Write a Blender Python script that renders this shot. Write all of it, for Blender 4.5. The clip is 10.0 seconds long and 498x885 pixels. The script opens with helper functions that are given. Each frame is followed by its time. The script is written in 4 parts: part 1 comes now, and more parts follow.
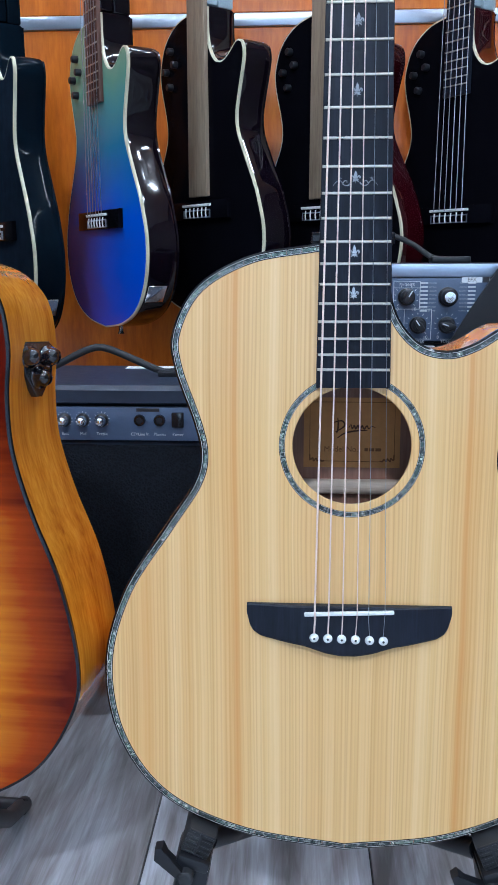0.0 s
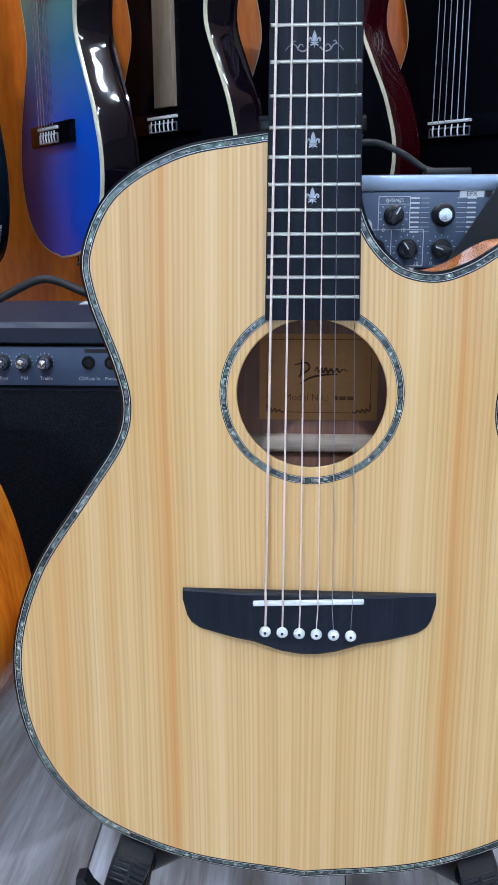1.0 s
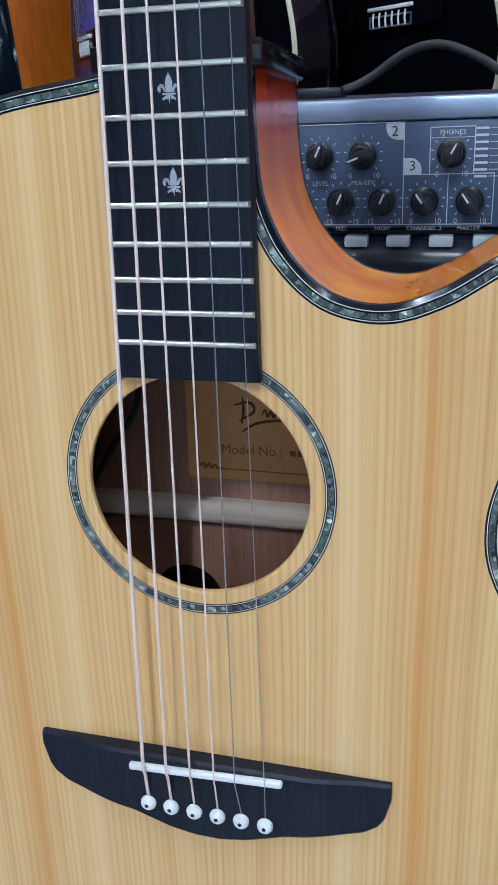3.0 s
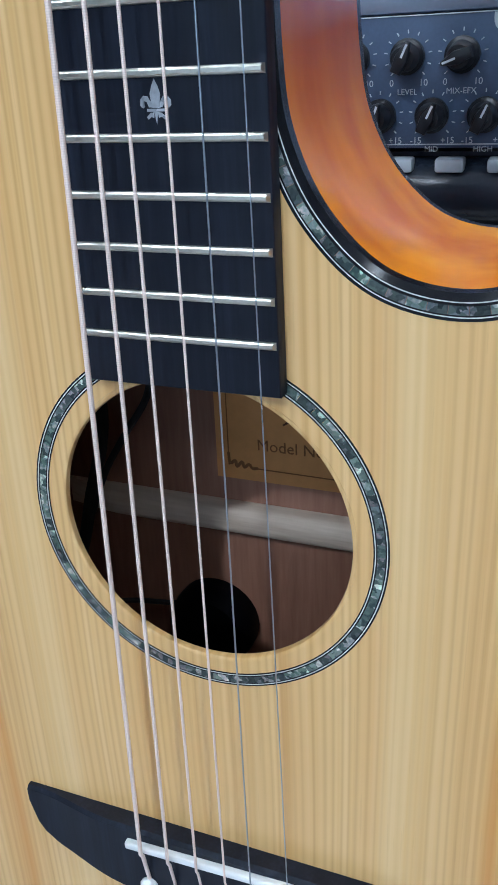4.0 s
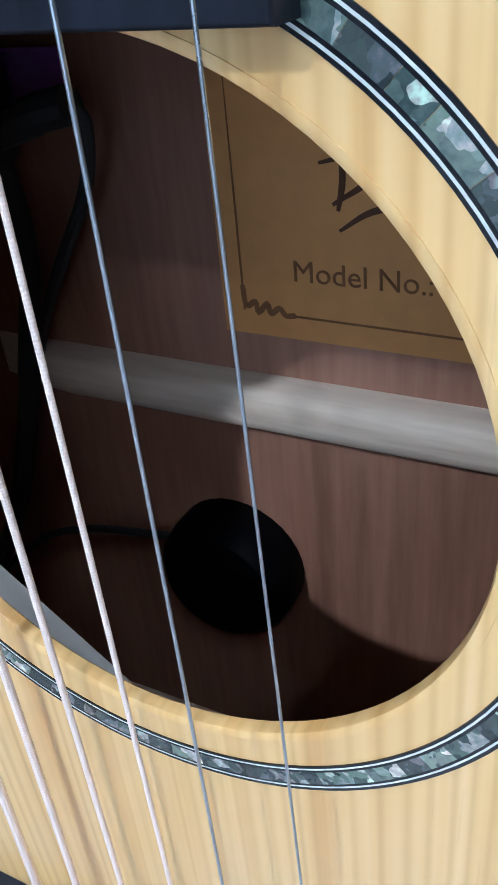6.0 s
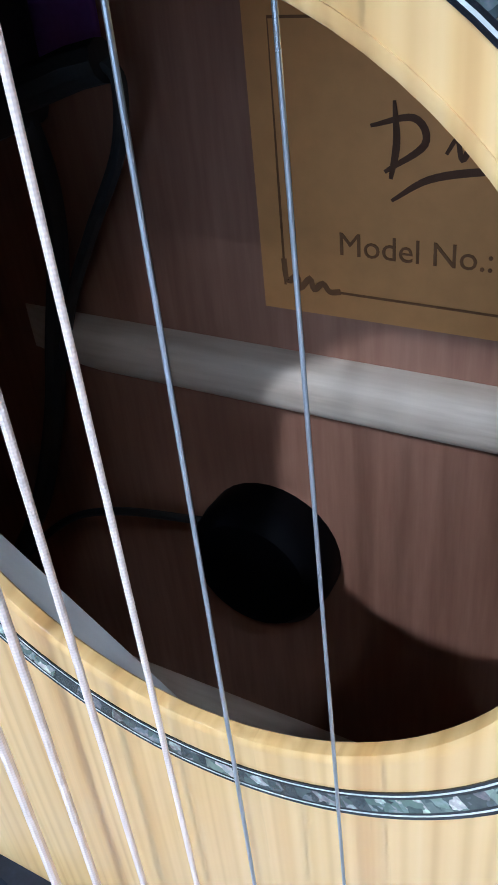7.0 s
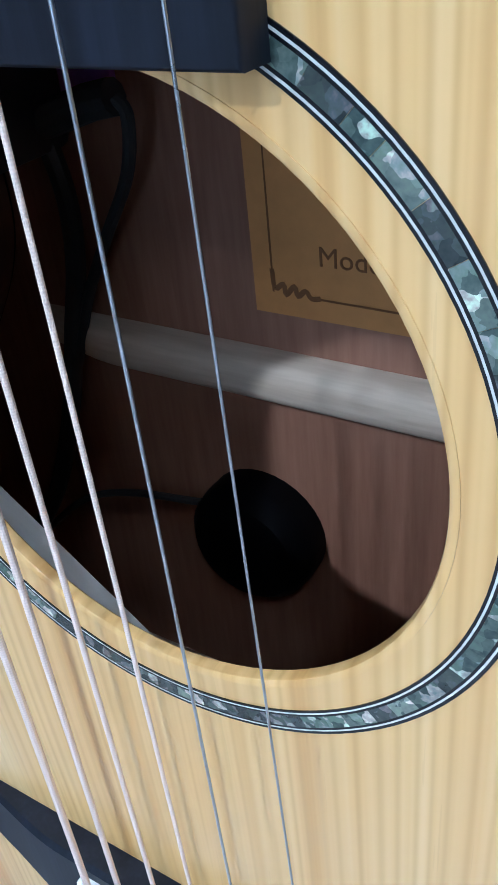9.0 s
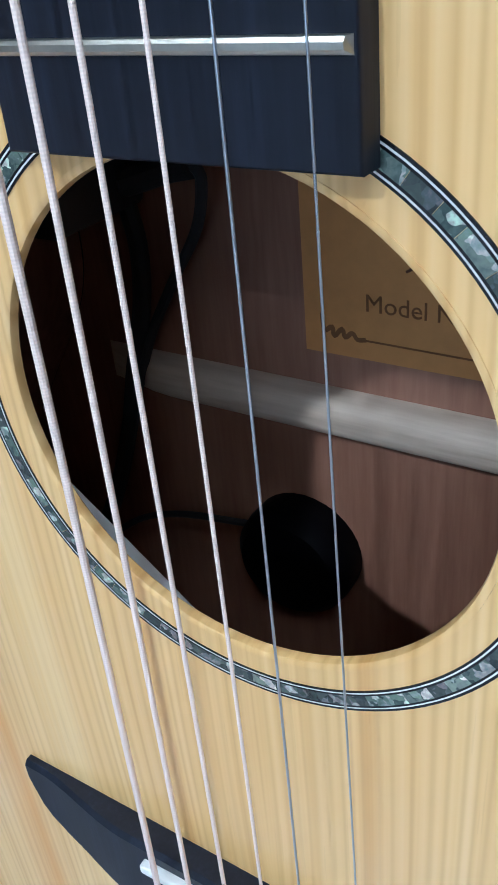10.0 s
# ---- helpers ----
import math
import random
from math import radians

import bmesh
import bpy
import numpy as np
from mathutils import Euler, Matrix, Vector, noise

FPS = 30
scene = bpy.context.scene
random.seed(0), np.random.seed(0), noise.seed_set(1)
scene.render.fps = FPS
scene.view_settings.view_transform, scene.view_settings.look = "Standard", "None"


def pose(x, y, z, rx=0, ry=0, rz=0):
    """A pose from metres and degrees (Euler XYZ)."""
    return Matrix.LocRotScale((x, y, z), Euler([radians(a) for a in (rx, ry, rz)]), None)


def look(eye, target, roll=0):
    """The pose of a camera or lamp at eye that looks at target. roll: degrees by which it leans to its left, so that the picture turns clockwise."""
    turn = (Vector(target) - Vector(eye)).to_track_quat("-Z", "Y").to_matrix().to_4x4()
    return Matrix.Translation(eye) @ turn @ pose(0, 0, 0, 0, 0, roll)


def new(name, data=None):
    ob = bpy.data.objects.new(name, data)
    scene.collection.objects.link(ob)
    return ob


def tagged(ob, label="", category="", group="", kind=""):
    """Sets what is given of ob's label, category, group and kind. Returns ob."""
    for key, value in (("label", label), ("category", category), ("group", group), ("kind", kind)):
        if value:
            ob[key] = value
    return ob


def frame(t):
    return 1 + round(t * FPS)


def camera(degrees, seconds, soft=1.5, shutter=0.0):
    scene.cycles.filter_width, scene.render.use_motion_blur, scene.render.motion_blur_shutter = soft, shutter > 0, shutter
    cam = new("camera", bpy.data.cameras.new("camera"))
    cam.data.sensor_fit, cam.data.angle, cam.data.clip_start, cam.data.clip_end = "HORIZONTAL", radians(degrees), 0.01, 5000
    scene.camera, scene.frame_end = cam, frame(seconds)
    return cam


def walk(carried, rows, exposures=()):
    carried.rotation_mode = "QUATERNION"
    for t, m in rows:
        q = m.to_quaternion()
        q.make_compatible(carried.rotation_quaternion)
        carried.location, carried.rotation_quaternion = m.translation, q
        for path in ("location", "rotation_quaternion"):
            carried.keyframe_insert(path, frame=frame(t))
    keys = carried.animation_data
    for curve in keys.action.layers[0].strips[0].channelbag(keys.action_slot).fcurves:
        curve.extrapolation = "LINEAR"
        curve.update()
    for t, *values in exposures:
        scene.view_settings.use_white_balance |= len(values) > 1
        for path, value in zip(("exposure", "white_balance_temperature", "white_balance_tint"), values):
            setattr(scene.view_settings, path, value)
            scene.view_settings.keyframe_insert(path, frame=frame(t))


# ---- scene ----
cam = camera(32.65, 10.0, 1.6)
# the instrument leans back on its stand by this much; its own frame has x right, z along the strings, y into the body
LEAN = 4.0
SADDLE_Z = 0.35
G = pose(0, 0, SADDLE_Z, -LEAN, 0, 0)
ROWS = [
    (0, -0.0415, -0.664, 0.2296, 3.388, -8.076, -0.094),
    (0.5, -0.0414, -0.5998, 0.2107, 2.938, -9.825, -0.343),
    (0.8, -0.0201, -0.5515, 0.2077, 3.426, -11.113, -0.114),
    (1, -0.0047, -0.5233, 0.2132, 3.699, -11.936, 0.047),
    (1.5, 0.042, -0.4785, 0.2194, 5.403, -13.443, 0.612),
    (2, 0.0703, -0.4145, 0.2405, 8.264, -14.891, 1.094),
    (2.2, 0.0808, -0.3931, 0.2425, 9.309, -15.257, 1.179),
    (3.3, 0.1095, -0.2682, 0.2658, 17.201, -20.291, 1.621),
    (3.5, 0.1051, -0.2475, 0.2686, 18.339, -21.458, 1.72),
    (4, 0.0992, -0.1986, 0.2593, 21.471, -24.131, 2.276),
    (4.2, 0.0963, -0.1753, 0.2513, 22.054, -25.295, 2.6),
    (4.5, 0.0875, -0.1418, 0.2325, 23.453, -27.121, 3.016),
    (4.8, 0.0774, -0.1176, 0.2162, 23.783, -28.581, 3.586),
    (5, 0.0696, -0.1044, 0.2099, 24.192, -29.725, 3.84),
    (5.5, 0.0611, -0.0778, 0.1947, 25.833, -31.872, 4.578),
    (5.7, 0.06, -0.0721, 0.1911, 26.109, -32.309, 4.776),
    (6.8, 0.0508, -0.0576, 0.1836, 28.276, -34.478, 5.232),
    (7, 0.05, -0.0575, 0.1835, 28.555, -34.629, 5.167),
    (7.5, 0.0501, -0.0568, 0.1828, 29.444, -35.116, 4.97),
    (8, 0.0505, -0.0516, 0.1795, 29.882, -35.387, 5.066),
    (8.2, 0.0553, -0.0553, 0.1792, 30.073, -34.885, 5.062),
    (8.5, 0.0627, -0.0605, 0.1823, 30.444, -34.932, 5.256),
    (8.7, 0.0695, -0.065, 0.1883, 30.828, -34.999, 5.266),
    (9, 0.0703, -0.0706, 0.1942, 31.045, -34.494, 5.331),
    (9.5, 0.07, -0.0828, 0.2013, 31.313, -33.55, 5.168),
    (10, 0.0714, -0.0951, 0.2062, 31.693, -32.015, 4.839),
]
walk(cam, [(t, G @ pose(x, y, z, 90 + b, c, a)) for t, x, y, z, a, b, c in ROWS],
     exposures=[(0, -0.12, 5700, 8), (1, -0.16, 5800, 9), (2.2, -0.35, 5800, 9), (4.5, -0.36, 5850, 5), (5.5, 0.0, 5750, 5), (6.8, 0.24, 5480, 6), (8.0, 0.36, 5480, 6), (8.7, 0.09, 5430, 4), (9.5, 0.0, 5480, 4), (10, -0.04, 5640, 4)])

# ---------------------------------------------------------------- light
world = bpy.data.worlds.new("shop_air")
scene.world = world
world.use_nodes = True
world.node_tree.nodes["Background"].inputs[0].default_value = (0.70, 0.85, 1.0, 1)
world.node_tree.nodes["Background"].inputs[1].default_value = 0.55


# ---------------------------------------------------------------- materials
class Nodes:
    """Small wrapper to wire a node material."""

    def __init__(self, name):
        self.mat = bpy.data.materials.new(name)
        self.mat.use_nodes = True
        self.t = self.mat.node_tree
        self.b = self.t.nodes["Principled BSDF"]

    def n(self, kind, **sockets):
        node = self.t.nodes.new(kind)
        for k, v in sockets.items():
            k = int(k[1:]) if k[0] == "_" else k.replace("__", " ")
            self.put(node.inputs[k], v)
        return node

    def put(self, socket, v):
        if isinstance(v, bpy.types.NodeSocket):
            self.t.links.new(v, socket)
        else:
            socket.default_value = v

    def set(self, **kw):
        for k, v in kw.items():
            self.put(self.b.inputs[k.replace("__", " ")], v)
        return self

    def obj(self, scale=(1, 1, 1)):
        c = self.n("ShaderNodeTexCoord")
        m = self.n("ShaderNodeMapping", _0=c.outputs["Object"])
        m.inputs["Scale"].default_value = scale
        return m.outputs[0]

    def noise(self, vec, scale, detail=3.0, rough=0.55):
        return self.n("ShaderNodeTexNoise", Vector=vec, Scale=scale, Detail=detail, Roughness=rough).outputs["Fac"]

    def ramp(self, fac, stops):
        r = self.n("ShaderNodeValToRGB", Fac=fac)
        e = r.color_ramp.elements
        while len(e) < len(stops):
            e.new(0.5)
        for el, (pos, col) in zip(e, stops):
            el.position, el.color = pos, (*col, 1) if len(col) == 3 else col
        return r.outputs[0]

    def mix(self, fac, a, b, kind="MIX"):
        m = self.n("ShaderNodeMix")
        m.data_type, m.blend_type = "RGBA", kind
        self.put(m.inputs[0], fac)
        self.put(m.inputs[6], a if not isinstance(a, tuple) else (*a, 1))
        self.put(m.inputs[7], b if not isinstance(b, tuple) else (*b, 1))
        return m.outputs[2]

    def math(self, op, a, b=0.0):
        m = self.n("ShaderNodeMath")
        m.operation = op
        self.put(m.inputs[0], a)
        self.put(m.inputs[1], b)
        return m.outputs[0]

    def bump(self, height, strength=0.2, dist=0.001):
        return self.n("ShaderNodeBump", Height=height, Strength=strength, Distance=dist).outputs[0]


def plain(name, col, rough=0.5, metal=0.0, var=0.18, scale=60.0, bump=0.1, coat=0.0, dist=0.0004, spec=0.5):
    """A painted, moulded or metal surface with fine grain and larger wear."""
    k = Nodes(name)
    v = k.obj()
    fine, broad = k.noise(v, scale * 6), k.noise(v, scale * 0.4, 4)
    f = k.math("ADD", k.math("MULTIPLY", fine, 0.4), k.math("MULTIPLY", broad, 0.6))
    lo, hi = tuple(c * (1 - var) for c in col), tuple(min(1, c * (1 + var)) for c in col)
    k.set(Base__Color=k.ramp(f, [(0.3, lo), (0.7, hi)]), Metallic=metal, Coat__Weight=coat, Specular__IOR__Level=spec,
          Roughness=k.math("ADD", k.math("MULTIPLY", broad, 0.16), rough - 0.08),
          Normal=k.bump(fine, bump, dist))
    k.b.inputs["Coat Roughness"].default_value = 0.06
    return k.mat


def spruce():
    """Book-matched spruce: fine straight grain, a few broad amber streaks, mirrored about the centre seam."""
    k = Nodes("spruce_top")
    c = k.n("ShaderNodeTexCoord")
    s = k.n("ShaderNodeSeparateXYZ", _0=c.outputs["Object"])
    ax = k.math("ABSOLUTE", s.outputs[0])
    wob = k.math("MULTIPLY", k.math("SUBTRACT", k.noise(k.obj((6, 1, 2.2)), 1.0, 2), 0.5), 0.012)
    u = k.math("ADD", ax, wob)
    pos = k.n("ShaderNodeCombineXYZ", _0=u, _2=k.math("MULTIPLY", s.outputs[2], 0.006))
    fine = k.noise(pos.outputs[0], 420, 2, 0.6)
    mid = k.noise(pos.outputs[0], 95, 2, 0.5)
    broad = k.noise(pos.outputs[0], 26, 1, 0.5)

    def band(centre, width):
        d = k.math("DIVIDE", k.math("SUBTRACT", u, centre), width)
        return k.math("POWER", 2.718, k.math("MULTIPLY", k.math("MULTIPLY", d, d), -1.0))
    bands = 0.0
    for centre, width, much in ((0.0905, 0.0026, 1.0), (0.096, 0.006, 0.45), (0.131, 0.005, 0.4), (0.165, 0.005, 0.7), (0.152, 0.008, 0.25), (0.053, 0.003, 0.28), (0.030, 0.006, 0.15), (0.182, 0.004, 0.3)):
        bands = k.math("ADD", bands, k.math("MULTIPLY", band(centre, width), much))
    f = k.math("ADD", k.math("MULTIPLY", fine, 0.30), k.math("MULTIPLY", mid, 0.34))
    f = k.math("ADD", f, k.math("MULTIPLY", broad, 0.36))
    base = k.ramp(f, [(0.39, (0.660, 0.362, 0.120)), (0.49, (0.780, 0.492, 0.196)), (0.61, (0.835, 0.566, 0.262))])
    # winter-growth lines, closer together towards the seam, stronger in some zones than others
    ring = k.math("ADD", k.math("DIVIDE", u, 0.0029), k.math("MULTIPLY", k.noise(pos.outputs[0], 60, 2, 0.5), 3.2))
    swing = k.math("ADD", k.math("MULTIPLY", k.math("SINE", k.math("MULTIPLY", ring, 6.2832)), 0.5), 0.5)
    line = k.math("POWER", swing, 2.6)
    zone = k.ramp(k.noise(pos.outputs[0], 38, 2, 0.5), [(0.38, (0.15, 0.15, 0.15)), (0.52, (1, 1, 1))])
    base = k.mix(k.math("MULTIPLY", k.math("MULTIPLY", line, zone), 0.34), base, (0.50, 0.235, 0.062))
    col = k.mix(k.math("MULTIPLY", bands, 0.68), base, (0.66, 0.29, 0.06))
    pores = k.noise(k.obj((900, 60, 22)), 1.0, 2)
    col = k.mix(k.math("MULTIPLY", k.math("GREATER_THAN", pores, 0.66), 0.10), col, (0.42, 0.22, 0.08))
    k.set(Base__Color=col, Roughness=0.32, Coat__Weight=0.4, Coat__Roughness=0.12, Normal=k.bump(f, 0.05, 0.0002))
    return k.mat


def abalone(dark=1.0):
    """Shell: broken plates of grey, green, blue and a little pink."""
    k = Nodes("abalone")
    v = k.obj()
    warp = k.n("ShaderNodeTexNoise", Vector=v, Scale=520.0, Detail=2.0).outputs["Color"]
    v2 = k.n("ShaderNodeVectorMath", _0=v, _1=k.n("ShaderNodeMapping", Vector=warp, Scale=(0.0026, 0.0026, 0.0026)).outputs[0]).outputs[0]
    vo = k.n("ShaderNodeTexVoronoi", Vector=v2, Scale=560.0)
    rnd = k.n("ShaderNodeObjectInfo").outputs["Random"]
    hue = k.math("FRACT", k.math("ADD", k.n("ShaderNodeSeparateColor", _0=vo.outputs["Color"]).outputs[0], k.math("MULTIPLY", rnd, 3.7)))
    fl = k.noise(k.obj((1, 1, 1)), 900, 3)
    col = k.ramp(k.math("ADD", k.math("MULTIPLY", hue, 0.66), k.math("MULTIPLY", fl, 0.44)),
                 [(0.1, (0.016, 0.024, 0.027)), (0.3, (0.045, 0.062, 0.066)), (0.45, (0.088, 0.104, 0.104)), (0.6, (0.105, 0.138, 0.122)),
                  (0.72, (0.16, 0.18, 0.20)), (0.82, (0.34, 0.28, 0.29)), (0.92, (0.58, 0.66, 0.60))])
    piece = k.ramp(k.math("FRACT", k.math("MULTIPLY", rnd, 91.7)), [(0.0, (0.42, 0.46, 0.45)), (0.45, (1, 1, 1)), (0.7, (1.1, 1.35, 1.15)), (1.0, (2.3, 2.25, 2.0))])
    col = k.mix(1.0, col, piece, "MULTIPLY")
    k.set(Base__Color=col, Metallic=0.25, Roughness=0.25, Coat__Weight=0.2, Normal=k.bump(hue, 0.06, 0.0002))
    return k.mat


def figured(name, lo, mid, hi, grain=(1, 1, 1), scale=1.0, rough=0.3, coat=0.0, wave=0.0, rnd=0.0, spec=0.5):
    """Figured wood: stretched grain, slow tone, optional cross flame."""
    k = Nodes(name)
    v = k.obj(grain)
    if rnd:
        off = k.n("ShaderNodeVectorMath", _0=v, _1=k.n("ShaderNodeCombineXYZ", _0=k.math("MULTIPLY", k.n("ShaderNodeObjectInfo").outputs["Random"], 37.0)).outputs[0])
        v = off.outputs[0]
    fine, broad = k.noise(v, 60 * scale, 3), k.noise(v, 9 * scale, 3)
    f = k.math("ADD", k.math("MULTIPLY", fine, 0.45), k.math("MULTIPLY", broad, 0.55))
    if wave:
        fl = k.noise(k.obj((3, 3, 55)), 1.0, 3)
        f = k.math("ADD", k.math("MULTIPLY", f, 1 - wave), k.math("MULTIPLY", fl, wave))
    if rnd:
        f = k.math("ADD", f, k.math("MULTIPLY", k.math("SUBTRACT", k.n("ShaderNodeObjectInfo").outputs["Random"], 0.5), rnd))
    k.set(Base__Color=k.ramp(f, [(0.32, lo), (0.5, mid), (0.68, hi)]), Roughness=rough, Coat__Weight=coat, Specular__IOR__Level=spec, Normal=k.bump(f, 0.12, 0.0005))
    return k.mat


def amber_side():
    """Orange lacquer over figured sides, redder and darker towards the neck."""
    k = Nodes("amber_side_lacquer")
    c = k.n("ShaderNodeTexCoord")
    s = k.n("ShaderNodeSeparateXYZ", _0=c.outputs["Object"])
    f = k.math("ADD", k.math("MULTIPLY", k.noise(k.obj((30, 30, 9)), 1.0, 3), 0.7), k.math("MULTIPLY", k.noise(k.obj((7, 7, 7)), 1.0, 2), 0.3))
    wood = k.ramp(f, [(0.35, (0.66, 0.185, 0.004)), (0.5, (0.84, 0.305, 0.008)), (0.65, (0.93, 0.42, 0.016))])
    neck_tint = k.ramp(k.math("MULTIPLY", s.outputs[2], 2.0), [(0.46, (1, 1, 1)), (0.56, (0.42, 0.13, 0.10))])
    k.set(Base__Color=k.mix(1.0, wood, neck_tint, "MULTIPLY"), Roughness=0.14, Specular__IOR__Level=0.35, Coat__Weight=0.12, Coat__Roughness=0.04)
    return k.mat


def sunburst():
    k = Nodes("sunburst_lacquer")
    c = k.n("ShaderNodeTexCoord")
    s = k.n("ShaderNodeSeparateXYZ", _0=c.outputs["Object"])
    dx = k.math("DIVIDE", s.outputs[0], 0.215)
    dz = k.math("DIVIDE", k.math("ADD", s.outputs[2], 0.03), 0.30)
    d = k.math("SQRT", k.math("ADD", k.math("MULTIPLY", dx, dx), k.math("MULTIPLY", dz, dz)))
    fl = k.noise(k.obj((2.5, 1, 95)), 1.0, 3)
    d = k.math("ADD", d, k.math("MULTIPLY", k.math("SUBTRACT", fl, 0.5), 0.26))
    col = k.ramp(d, [(0.1, (0.66, 0.27, 0.022)), (0.60, (0.56, 0.175, 0.009)), (0.75, (0.30, 0.038, 0.003)), (0.90, (0.085, 0.005, 0.0015))])
    k.set(Base__Color=col, Roughness=0.18, Specular__IOR__Level=0.22, Coat__Weight=0.0)
    return k.mat


def teal_blue():
    k = Nodes("teal_blue_lacquer")
    c = k.n("ShaderNodeTexCoord")
    s = k.n("ShaderNodeSeparateXYZ", _0=c.outputs["Object"])
    wob = k.math("MULTIPLY", k.math("SUBTRACT", k.noise(k.obj((1, 1, 1)), 9, 3), 0.5), 0.06)
    z = k.math("ADD", k.math("ADD", s.outputs[2], wob), 0.21)
    col = k.ramp(k.math("DIVIDE", z, 0.5), [(0.1, (0.008, 0.075, 0.66)), (0.42, (0.008, 0.10, 0.66)), (0.64, (0.015, 0.19, 0.34)), (0.82, (0.14, 0.33, 0.24)), (1.0, (0.42, 0.49, 0.28))])
    side = k.ramp(k.math("ADD", k.math("MULTIPLY", s.outputs[0], 2.6), 0.6), [(0.15, (0.10, 0.025, 0.16)), (0.6, (1, 1, 1))])
    low = k.ramp(k.math("DIVIDE", z, 0.5), [(0.5, (1, 1, 1)), (0.8, (0, 0, 0))])
    col = k.mix(k.math("MULTIPLY", k.n("ShaderNodeSeparateColor", _0=low).outputs[0], 0.9), col, k.mix(1.0, col, side, "MULTIPLY"))
    k.set(Base__Color=col, Roughness=0.2, Specular__IOR__Level=0.12, Coat__Weight=0.0)
    return k.mat


def laminate_floor():
    """Grey wood-print laminate: flowing grain along each board, pale streaks, tone by board."""
    k = Nodes("laminate_oak")
    rnd = k.n("ShaderNodeObjectInfo").outputs["Random"]
    shift_ = k.n("ShaderNodeCombineXYZ", _0=k.math("MULTIPLY", rnd, 41.0), _1=k.math("MULTIPLY", rnd, 17.0)).outputs[0]

    def grain(scale, detail, warp):
        v = k.n("ShaderNodeVectorMath", _0=k.obj(scale), _1=shift_).outputs[0]
        n = k.n("ShaderNodeTexNoise", Vector=v, Scale=1.0, Detail=detail, Roughness=0.6, Distortion=warp)
        return n.outputs["Fac"]
    flow, fine, tone = grain((11, 1.5, 1), 5, 2.2), grain((150, 9, 1), 4, 0.8), grain((9, 1.6, 1), 3, 1.6)
    f = k.math("ADD", k.math("ADD", k.math("MULTIPLY", flow, 0.40), k.math("MULTIPLY", fine, 0.20)), k.math("MULTIPLY", tone, 0.40))
    f = k.math("ADD", f, k.math("MULTIPLY", k.math("SUBTRACT", rnd, 0.5), 0.08))
    col = k.ramp(f, [(0.38, (0.135, 0.124, 0.124)), (0.46, (0.24, 0.232, 0.242)), (0.53, (0.36, 0.37, 0.405)), (0.62, (0.58, 0.62, 0.69))])
    k.set(Base__Color=col, Roughness=k.math("ADD", k.math("MULTIPLY", tone, 0.2), 0.25), Normal=k.bump(fine, 0.12, 0.0004))
    return k.mat


def wound(name, col, pitch):
    k = Nodes(name)
    c = k.n("ShaderNodeTexCoord")
    s = k.n("ShaderNodeSeparateXYZ", _0=c.outputs["Object"])
    w = k.math("SINE", k.math("MULTIPLY", s.outputs[2], 6.2832 / pitch))
    col2 = k.mix(k.math("MULTIPLY", k.math("ADD", w, 1.0), 0.5), tuple(0.90 * v for v in col), col)
    k.set(Base__Color=col2, Metallic=0.2, Roughness=0.4, Normal=k.bump(w, 0.15, 0.0001))
    return k.mat


def grille_cloth():
    k = Nodes("grille_cloth")
    v = k.obj((1, 1, 1))
    ch = k.n("ShaderNodeTexVoronoi", Vector=v, Scale=330.0)
    k.set(Base__Color=k.ramp(ch.outputs["Distance"], [(0.1, (0.002, 0.0025, 0.004)), (0.7, (0.007, 0.009, 0.014))]), Roughness=0.8, Specular__IOR__Level=0.15,
          Normal=k.bump(ch.outputs["Distance"], 0.6, 0.001))
    return k.mat


SPRUCE = spruce()
SHELL = abalone()
BLACK_BIND = plain("black_binding", (0.006, 0.007, 0.010), 0.16, coat=0.12, spec=0.35, bump=0.0)
WHITE_LINE = plain("white_purfling", (0.62, 0.62, 0.60), 0.4)
CREAM = plain("cream_binding", (0.62, 0.58, 0.42), 0.35, coat=0.3)
EBONY = figured("ebony_board", (0.006, 0.008, 0.014), (0.0095, 0.0125, 0.022), (0.016, 0.021, 0.038), (14, 14, 0.8), 1.0, 0.42, spec=0.22)
FRET = plain("nickel_fret", (0.72, 0.70, 0.62), 0.3, 1.0, 0.1, 200)
PEARL = plain("pearl_inlay", (0.36, 0.38, 0.42), 0.25, 0.35, 0.3, 160, coat=0.4)
BONE = plain("white_bone", (0.86, 0.87, 0.86), 0.35, var=0.06)
STEEL = plain("plain_steel_string", (0.52, 0.55, 0.60), 0.3, 1.0, 0.1)
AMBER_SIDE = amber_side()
MAHOGANY = figured("inside_mahogany", (0.212, 0.092, 0.056), (0.290, 0.135, 0.087), (0.365, 0.183, 0.122), (9, 9, 0.7), 0.8, 0.6)
BRACE = figured("brace_spruce", (0.54, 0.41, 0.31), (0.66, 0.53, 0.42), (0.75, 0.63, 0.52), (1, 8, 14), 0.8, 0.6)
# brace spruce whitened to paint in the cold light on the top brace
LIT_SPRUCE = figured("cold_lit_spruce", (0.70, 0.70, 0.68), (0.80, 0.80, 0.78), (0.86, 0.86, 0.84), (1, 8, 14), 0.8, 0.6)
# dark face with its blue-grey reflection mixed into the colour, specular off
BLUE_SHEEN_FACE = plain("dark_face_blue_reflection", (0.010, 0.016, 0.026), 0.3, scale=8, var=0.5, bump=0.0, spec=0.0)
LABEL = plain("label_paper", (0.57, 0.250, 0.078), 0.75, var=0.15, scale=30)
INK = plain("label_ink", (0.105, 0.050, 0.030), 0.9, spec=0.1)
FADED_INK = plain("faded_brown_ink", (0.21, 0.095, 0.042), 0.9, spec=0.1)
